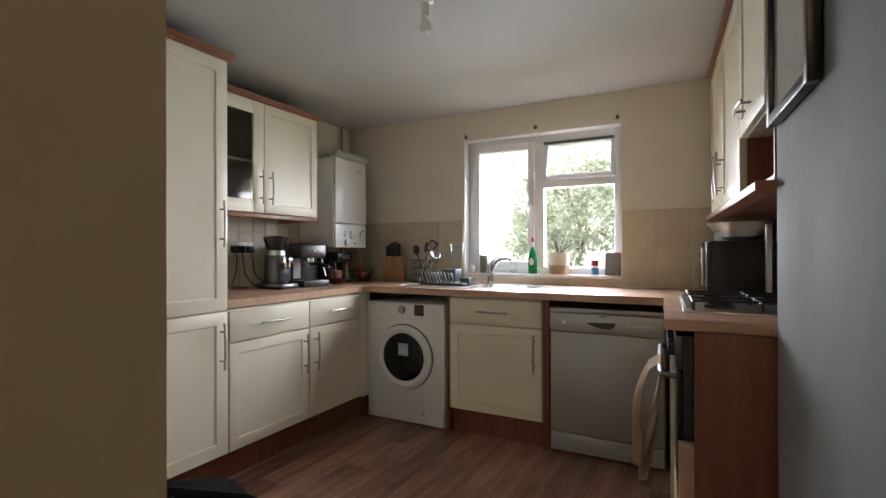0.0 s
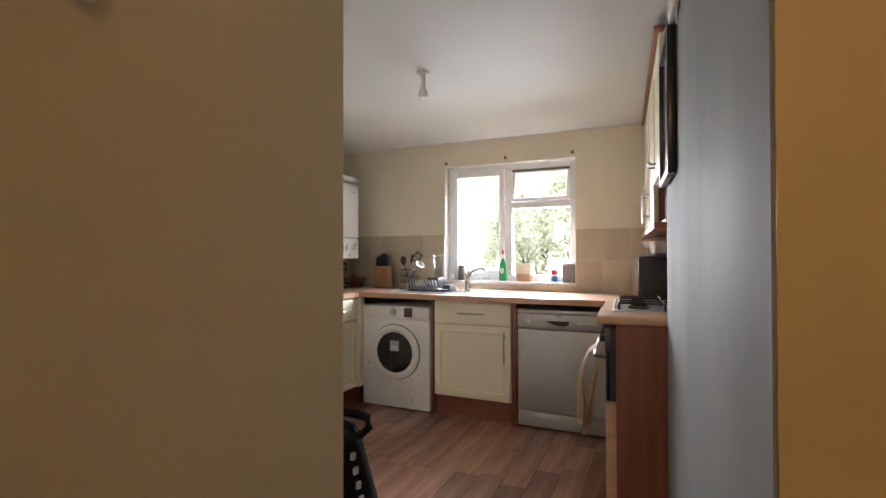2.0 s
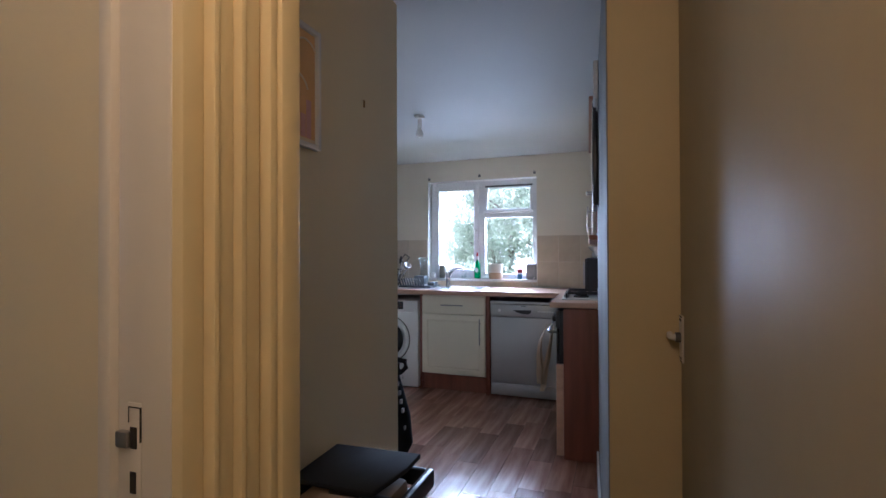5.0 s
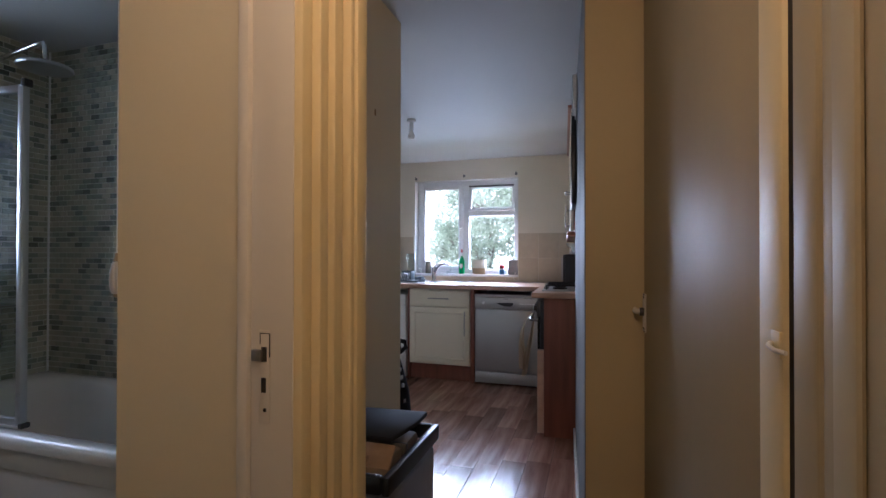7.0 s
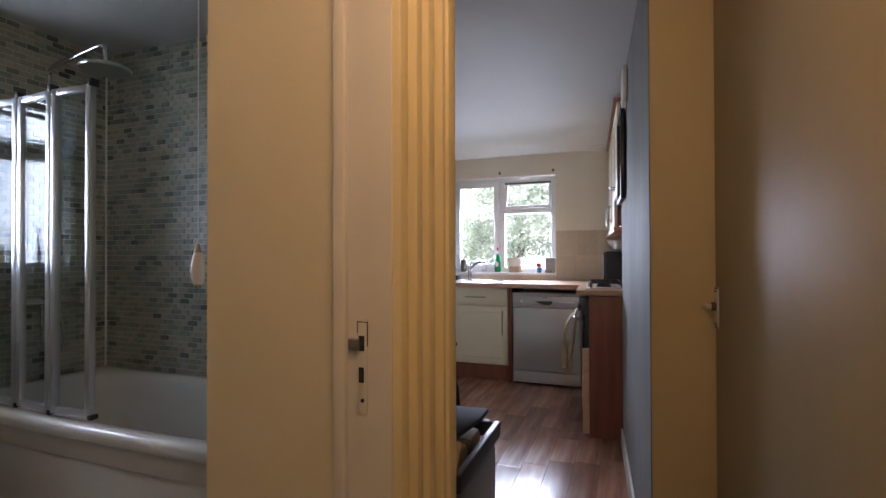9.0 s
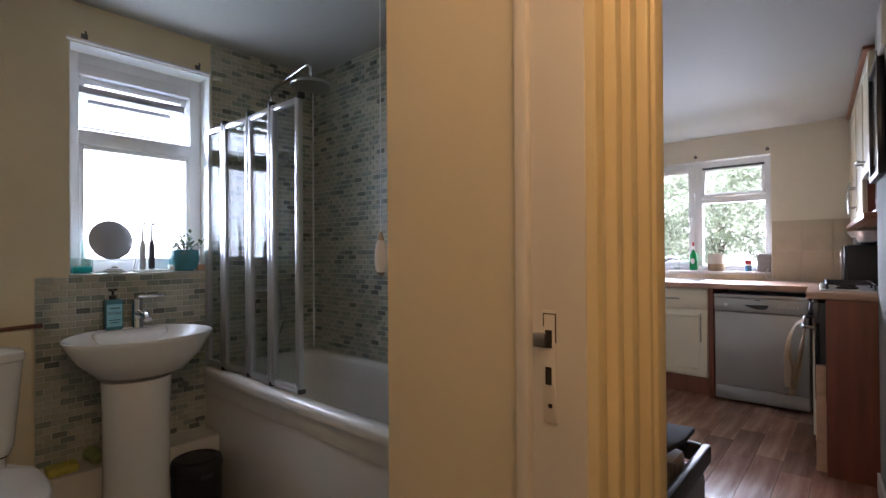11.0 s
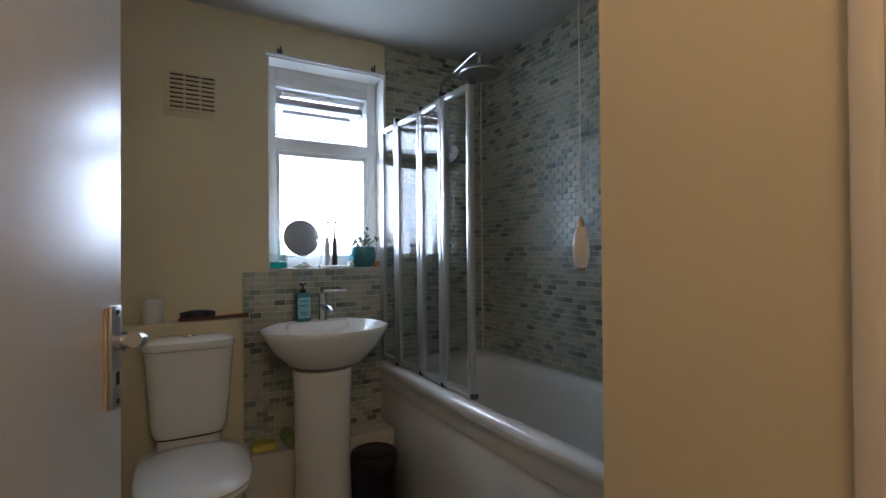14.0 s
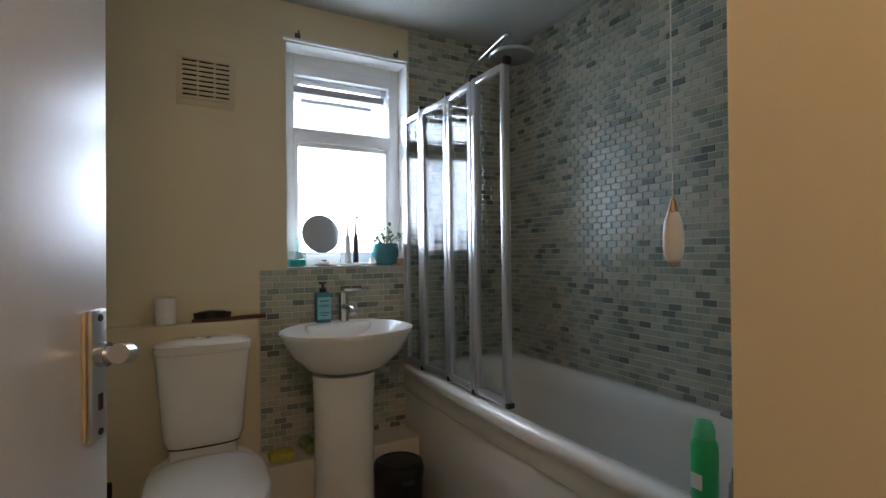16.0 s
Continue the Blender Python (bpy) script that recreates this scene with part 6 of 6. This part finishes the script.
t = thing("potted_jade_plant", "jade plant in a round turquoise pot on the sill", "plant", SXB + 0.004, -0.565, BSZ)
part("pot", lathe(bmesh.new(), [(0.040, 0), (0.050, 0.006), (0.064, 0.04), (0.066, 0.065), (0.060, 0.098), (0.056, 0.098), (0.055, 0.085), (0, 0.085)], 36), mat("turquoise_glaze", (0.055, 0.23, 0.27), 0.2, vary=0.12, scale=8), t)
rg = random.Random(9)
lf = mat("jade_leaf", (0.10, 0.16, 0.07), 0.35, vary=0.4, scale=30)
for k in range(9):
    a, r = rg.uniform(0, 6.28), rg.uniform(0.02, 0.075)
    tip = Vector((0.55 * r * math.cos(a), r * math.sin(a), 0.088 + rg.uniform(0.03, 0.085)))
    bm = bmesh.new()
    tube(bm, [(0.2 * tip.x, 0.2 * tip.y, 0.085), (0.6 * tip.x, 0.6 * tip.y, 0.05 + 0.5 * tip.z), tip], 0.003, 6, 0.002)
    part("stem", bm, mat("plant_stem", (0.12, 0.12, 0.05), 0.6) if k == 0 else bpy.data.materials["plant_stem"], t)
    for j in range(6):
        d = Vector((rg.uniform(-1, 1), rg.uniform(-1, 1), rg.uniform(-0.1, 0.9))).normalized()
        p = tip + d * rg.uniform(0.0, 0.012) - Vector((0, 0, 0.006 * j))
        q = part("leaf", lathe(bmesh.new(), [(0.0, 0.0), (0.005, 0.006), (0.0075, 0.014), (0.005, 0.022), (0.0, 0.026)], 8, None, 1, 0.35), lf, t)
        q.matrix_basis = Matrix.Translation(p) @ d.to_track_quat("Z", "Y").to_matrix().to_4x4()

# ---- outside ----
def sky_backdrop(name, bm):
    """Bright overcast sky far beyond the gardens."""
    m = bpy.data.materials.get("overcast_sky") or bpy.data.materials.new("overcast_sky")
    m.use_nodes = True
    s = m.node_tree.nodes["Principled BSDF"]
    s.inputs["Base Color"].default_value = (0.8, 0.82, 0.85, 1)
    s.inputs["Emission Color"].default_value = (0.93, 0.97, 1.0, 1)
    s.inputs["Emission Strength"].default_value = 0.75
    structure(name, bm, m, "bright overcast sky in the distance", "sky")


sky_backdrop("backdrop_north", B(-90, 90, 70, 70.5, -2.65, 80))
sky_backdrop("backdrop_west", B(-70.5, -70, -90, 69, -2.65, 80))
structure("ground", B(-800, 400, -400, 800, -2.75, -2.7), mat("grass_ground", (0.09, 0.13, 0.04), 0.9, vary=0.4, scale=3), "grass outside, one floor below the windows", "ground")


def leaf_cloud(name, clumps, per, size, material, parent, seed):
    """Many small folded leaves scattered through uneven clumps."""
    r = np.random.RandomState(seed)
    verts, faces = [], []
    for cx, cy, cz, rad in clumps:
        for _ in range(per):
            d = r.normal(size=3)
            d /= np.linalg.norm(d)
            p = np.array([cx, cy, cz]) + d * rad * r.uniform(0.45, 1.0) * np.array([1, 1, 0.8])
            u = r.normal(size=3)
            u /= np.linalg.norm(u)
            v = np.cross(u, r.normal(size=3))
            v /= np.linalg.norm(v)
            s = size * r.uniform(0.6, 1.3)
            n = len(verts)
            verts += [tuple(p - u * s), tuple(p + v * s * 0.45), tuple(p + u * s), tuple(p - v * s * 0.45)]
            faces.append((n, n + 1, n + 2, n + 3))
    me = bpy.data.meshes.new(name)
    me.from_pydata(verts, [], faces)
    me.materials.append(material)
    ob = new(name, me)
    ob.parent = parent
    return ob


LEAF = mat("sunlit_leaf", (0.33, 0.375, 0.30), 0.6, vary=0.3, scale=3, random_by="island")
lb = LEAF.node_tree.nodes
ltr, lmx = lb.new("ShaderNodeBsdfTranslucent"), lb.new("ShaderNodeMixShader")
ltr.inputs["Color"].default_value = (0.33, 0.40, 0.28, 1)
lmx.inputs[0].default_value = 0.45
LEAF.node_tree.links.new(lb["Principled BSDF"].outputs[0], lmx.inputs[1])
LEAF.node_tree.links.new(ltr.outputs[0], lmx.inputs[2])
LEAF.node_tree.links.new(lmx.outputs[0], lb["Material Output"].inputs["Surface"])
BARK = mat("grey_bark", (0.12, 0.10, 0.08), 0.9, vary=0.4, scale=12, bump=0.6)


def tree(x, y, h, seed, spread=1.6):
    t = thing("tree", "leafy garden tree seen through the window", "tree", x, y, -2.7, 0, "garden trees")
    r = random.Random(seed)
    bm = bmesh.new()
    tube(bm, [(0, 0, 0), (0.06, 0.02, 0.35 * h), (-0.04, 0.05, 0.6 * h), (0.05, 0.0, 0.85 * h)], 0.10, 12, 0.02)
    clumps = []
    for k in range(30):
        a, z = r.uniform(0, 6.28), r.uniform(0.35, 0.95) * h
        d = spread * r.uniform(0.4, 1.0) * (1.15 - 0.5 * abs(z / h - 0.6))
        e = (d * math.cos(a), d * math.sin(a), z + r.uniform(0.1, 0.5))
        tube(bm, [(0, 0, z - 0.5), (0.5 * e[0], 0.5 * e[1], z), e], 0.028, 6, 0.006)
        clumps.append((*e, r.uniform(0.35, 0.7)))
        clumps.append((e[0] * 0.6, e[1] * 0.6, z, r.uniform(0.3, 0.55)))
    part("trunk", bm, BARK, t)
    leaf_cloud("crown", clumps, 300, 0.048, LEAF, t, seed)


tree(-0.5, 9.0, 5.6, 1, 1.5)
tree(-1.9, 9.8, 5.7, 2, 1.5)
tree(2.4, 10.5, 5.6, 3)
tree(-3.2, 11.2, 5.0, 4, 1.0)

# ---- pieces: kitchen wall tiles ----
bed = structure("tile_bed_north", B(KL, WX0 - 0.002, KF - 0.007, KF - 0.0005, 0.907, 1.378), GROUT, "grout bed of the beige wall tiles", "wall tiles")
bed2 = structure("tile_bed_north_east", B(WX1 + 0.002, 0.628, KF - 0.007, KF - 0.0005, 0.907, 1.405), GROUT, "grout bed of the beige wall tiles", "wall tiles")
bed4 = structure("tile_bed_sill", B(WX0 - 0.002, WX1 + 0.002, KF - 0.007, KF - 0.0005, 0.907, WZ0 - 0.019), GROUT, "grout bed below the window sill", "wall tiles")
bed3 = structure("tile_bed_west", B(KL + 0.0005, KL + 0.007, 1.66, KF - 0.008, 0.907, 1.378), GROUT, "grout bed of the beige side wall tiles", "wall tiles")


def lay_tiles(bed, u0, u1, z0, z1, step_u, step_z, make):
    """Whole and cut tiles over a field; alike ones share a mesh."""
    meshes = {}
    z = z1
    while z > z0 + 0.012:
        zz = max(z0, z - step_z)
        u = u0
        while u < u1 - 0.012:
            uu = min(u1, u + step_u)
            key = (round(uu - u, 3), round(z - zz, 3))
            if key not in meshes:
                w, h = key[0] - 0.003, key[1] - 0.003
                meshes[key] = make(w, h)
            ob = new("tile", meshes[key])
            ob.parent = bed
            yield ob, (u + uu) / 2, (z + zz) / 2
            u = uu
        z = zz


def tile_x(w, h):
    return mesh_of("tile", B(-w / 2, w / 2, -0.006, 0.0, -h / 2, h / 2, bevel=0.0012, seg=1), KTILE, 0)


def tile_y(w, h):
    return mesh_of("tile", B(0.0, 0.006, -w / 2, w / 2, -h / 2, h / 2, bevel=0.0012, seg=1), KTILE, 0)


for ob, u, z in lay_tiles(bed, KL + 0.008, -1.79, 0.909, 1.377, 0.108, 0.108, tile_x):
    ob.location = (u, KF - 0.0068, z)
for ob, u, z in lay_tiles(bed, -1.79, WX0 - 0.004, 0.909, 1.377, 0.216, 0.216, tile_x):
    ob.location = (u, KF - 0.0068, z)
for ob, u, z in lay_tiles(bed2, WX1 + 0.004, 0.625, 0.909, 1.404, 0.20, 0.25, tile_x):
    ob.location = (u, KF - 0.0068, z)
for ob, u, z in lay_tiles(bed4, WX0, WX1, 0.909, WZ0 - 0.02, 0.20, 0.20, tile_x):
    ob.location = (u, KF - 0.0068, z)
for ob, u, z in lay_tiles(bed3, 1.665, KF - 0.016, 0.909, 1.377, 0.108, 0.108, tile_y):
    ob.location = (KL + 0.0068, u, z)

# ---- pieces: floor planks ----
rg = random.Random(3)
pm_ = {}
PW = 0.135
for i in range(20):
    x = -2.02 + PW * i
    y = -1.30 - rg.uniform(0, 0.6)
    while y < 2.86:
        L = rg.choice((0.36, 0.48, 0.60))
        y1 = min(y + L, 2.90)
        if y1 > (0.36 if x < -0.34 else -1.3) and y1 - max(y, -1.3) > 0.03:
            y0 = max(y, 0.347 if x < -0.34 else -1.30)
            key = round(y1 - y0, 2)
            if key not in pm_:
                pm_[key] = mesh_of("plank", B(0.0008, PW - 0.0008, -key / 2 + 0.0008, key / 2 - 0.0008, -0.006, 0.0, bevel=0.0006, seg=1), PLANK, 0)
            ob = new("plank", pm_[key])
            ob.parent = floor
            ob.location = (x, (y0 + y1) / 2, 0.0)
        y = y1

# ---- pieces: mosaic in the bathroom ----
def mosaic_mat(name, random_by):
    m = mat(name, (0.30, 0.32, 0.26), 0.32, bump=0.08, fine=30, random_by=random_by, coat=0.08)
    nt = m.node_tree
    rnd = next(n for n in nt.nodes if n.bl_idname in ("ShaderNodeObjectInfo", "ShaderNodeNewGeometry"))
    src = rnd.outputs["Random"] if random_by == "object" else rnd.outputs["Random Per Island"]
    ramp = nt.nodes.new("ShaderNodeValToRGB")
    ramp.color_ramp.interpolation = "CONSTANT"
    cols = ((0.0, (0.43, 0.425, 0.335)), (0.22, (0.49, 0.475, 0.38)), (0.40, (0.36, 0.38, 0.30)), (0.58, (0.45, 0.45, 0.36)), (0.72, (0.29, 0.33, 0.275)), (0.84, (0.23, 0.265, 0.225)), (0.94, (0.14, 0.16, 0.14)))
    e = ramp.color_ramp.elements
    e[0].position, e[0].color = cols[0][0], (*cols[0][1], 1)
    e[1].position, e[1].color = cols[1][0], (*cols[1][1], 1)
    for p, c in cols[2:]:
        k = e.new(p)
        k.color = (*c, 1)
    nt.links.new(src, ramp.inputs["Fac"])
    nt.links.new(ramp.outputs["Color"], nt.nodes["Principled BSDF"].inputs["Base Color"])
    return m


MOS_I, MOS_O = mosaic_mat("sage_mosaic", "island"), mosaic_mat("sage_mosaic_piece", "object")
SU, SZ_ = 0.0505, 0.0252
mb1 = structure("mosaic_bed_north", B(BX + 0.0005, HX - 0.051, BT - 0.001, BT + 0.011, rim - 0.06, CZ), BGROUT, "pale grout bed of the mosaic wall", "wall tiles")
mb2 = structure("mosaic_bed_west", B(BX + 0.0005, BX + 0.006, BW1 + 0.002, BT - 0.002, 0.33, CZ), BGROUT, "pale grout bed beside the window", "wall tiles")
mb3 = structure("mosaic_bed_basin", B(BX + 0.0005, BX + 0.006, -1.122, BW1 + 0.0015, 0.336, BZ0 - 0.004), BGROUT, "pale grout bed behind the basin", "wall tiles")


def fields(u0, u1, z0, z1, seed):
    """Brick-bonded places: middle, height and width of each piece."""
    r = random.Random(seed)
    out, row, z = [], 0, z1
    while z > z0 + 0.008:
        zz = max(z0, z - SZ_)
        u = u0 - (SU / 2 if row % 2 else 0)
        while u < u1 - 0.006:
            a, b = max(u, u0), min(u + SU, u1)
            if b - a > 0.008:
                out.append(((a + b) / 2, (z + zz) / 2, b - a - 0.0032, z - zz - 0.0032))
            u += SU
        z, row = zz, row + 1
    return out


def joined(name, items, place, parent):
    verts, faces = [], []
    r = random.Random(7)
    for u, z, w, h in items:
        n = len(verts)
        tz = r.uniform(-0.0004, 0.0004)
        for d, s in ((0.0, 0.0), (0.0032 + tz, 0.0008)):
            for du, dz in ((-1, -1), (1, -1), (1, 1), (-1, 1)):
                verts.append(place(u + du * (w / 2 - s), z + dz * (h / 2 - s), d))
        faces += [(n + 4, n + 5, n + 6, n + 7)] + [(n + i, n + (i + 1) % 4, n + 4 + (i + 1) % 4, n + 4 + i) for i in range(4)]
    me = bpy.data.meshes.new(name)
    me.from_pydata(verts, [], faces)
    bm = bmesh.new()
    bm.from_mesh(me)
    bmesh.ops.recalc_face_normals(bm, faces=bm.faces)
    bm.to_mesh(me)
    bm.free()
    me.materials.append(MOS_I)
    ob = new(name, me)
    ob.parent = parent
    ob["kind"] = "stuff"
    return ob


joined("mosaic", fields(BX + 0.008, HX - 0.053, rim - 0.03, CZ - 0.002, 1), lambda u, z, d: (u, BT - 0.001 - d, z), mb1)
joined("mosaic", fields(BW1 + 0.004, BT - 0.006, 0.34, CZ - 0.002, 2), lambda u, z, d: (BX + 0.006 + d, u, z), mb2)
shapes = {}
for u, z, w, h in fields(-1.121, BW1, 0.338, BZ0 - 0.005, 3):
    key = (round(w, 3), round(h, 3))
    if key not in shapes:
        shapes[key] = mesh_of("mosaic_tile", B(0.0, 0.0033, -key[0] / 2, key[0] / 2, -key[1] / 2, key[1] / 2, bevel=0.0007, seg=1), MOS_O, 0)
    ob = new("mosaic_tile", shapes[key])
    ob.parent = mb3
    ob.location = (BX + 0.006, u, z)
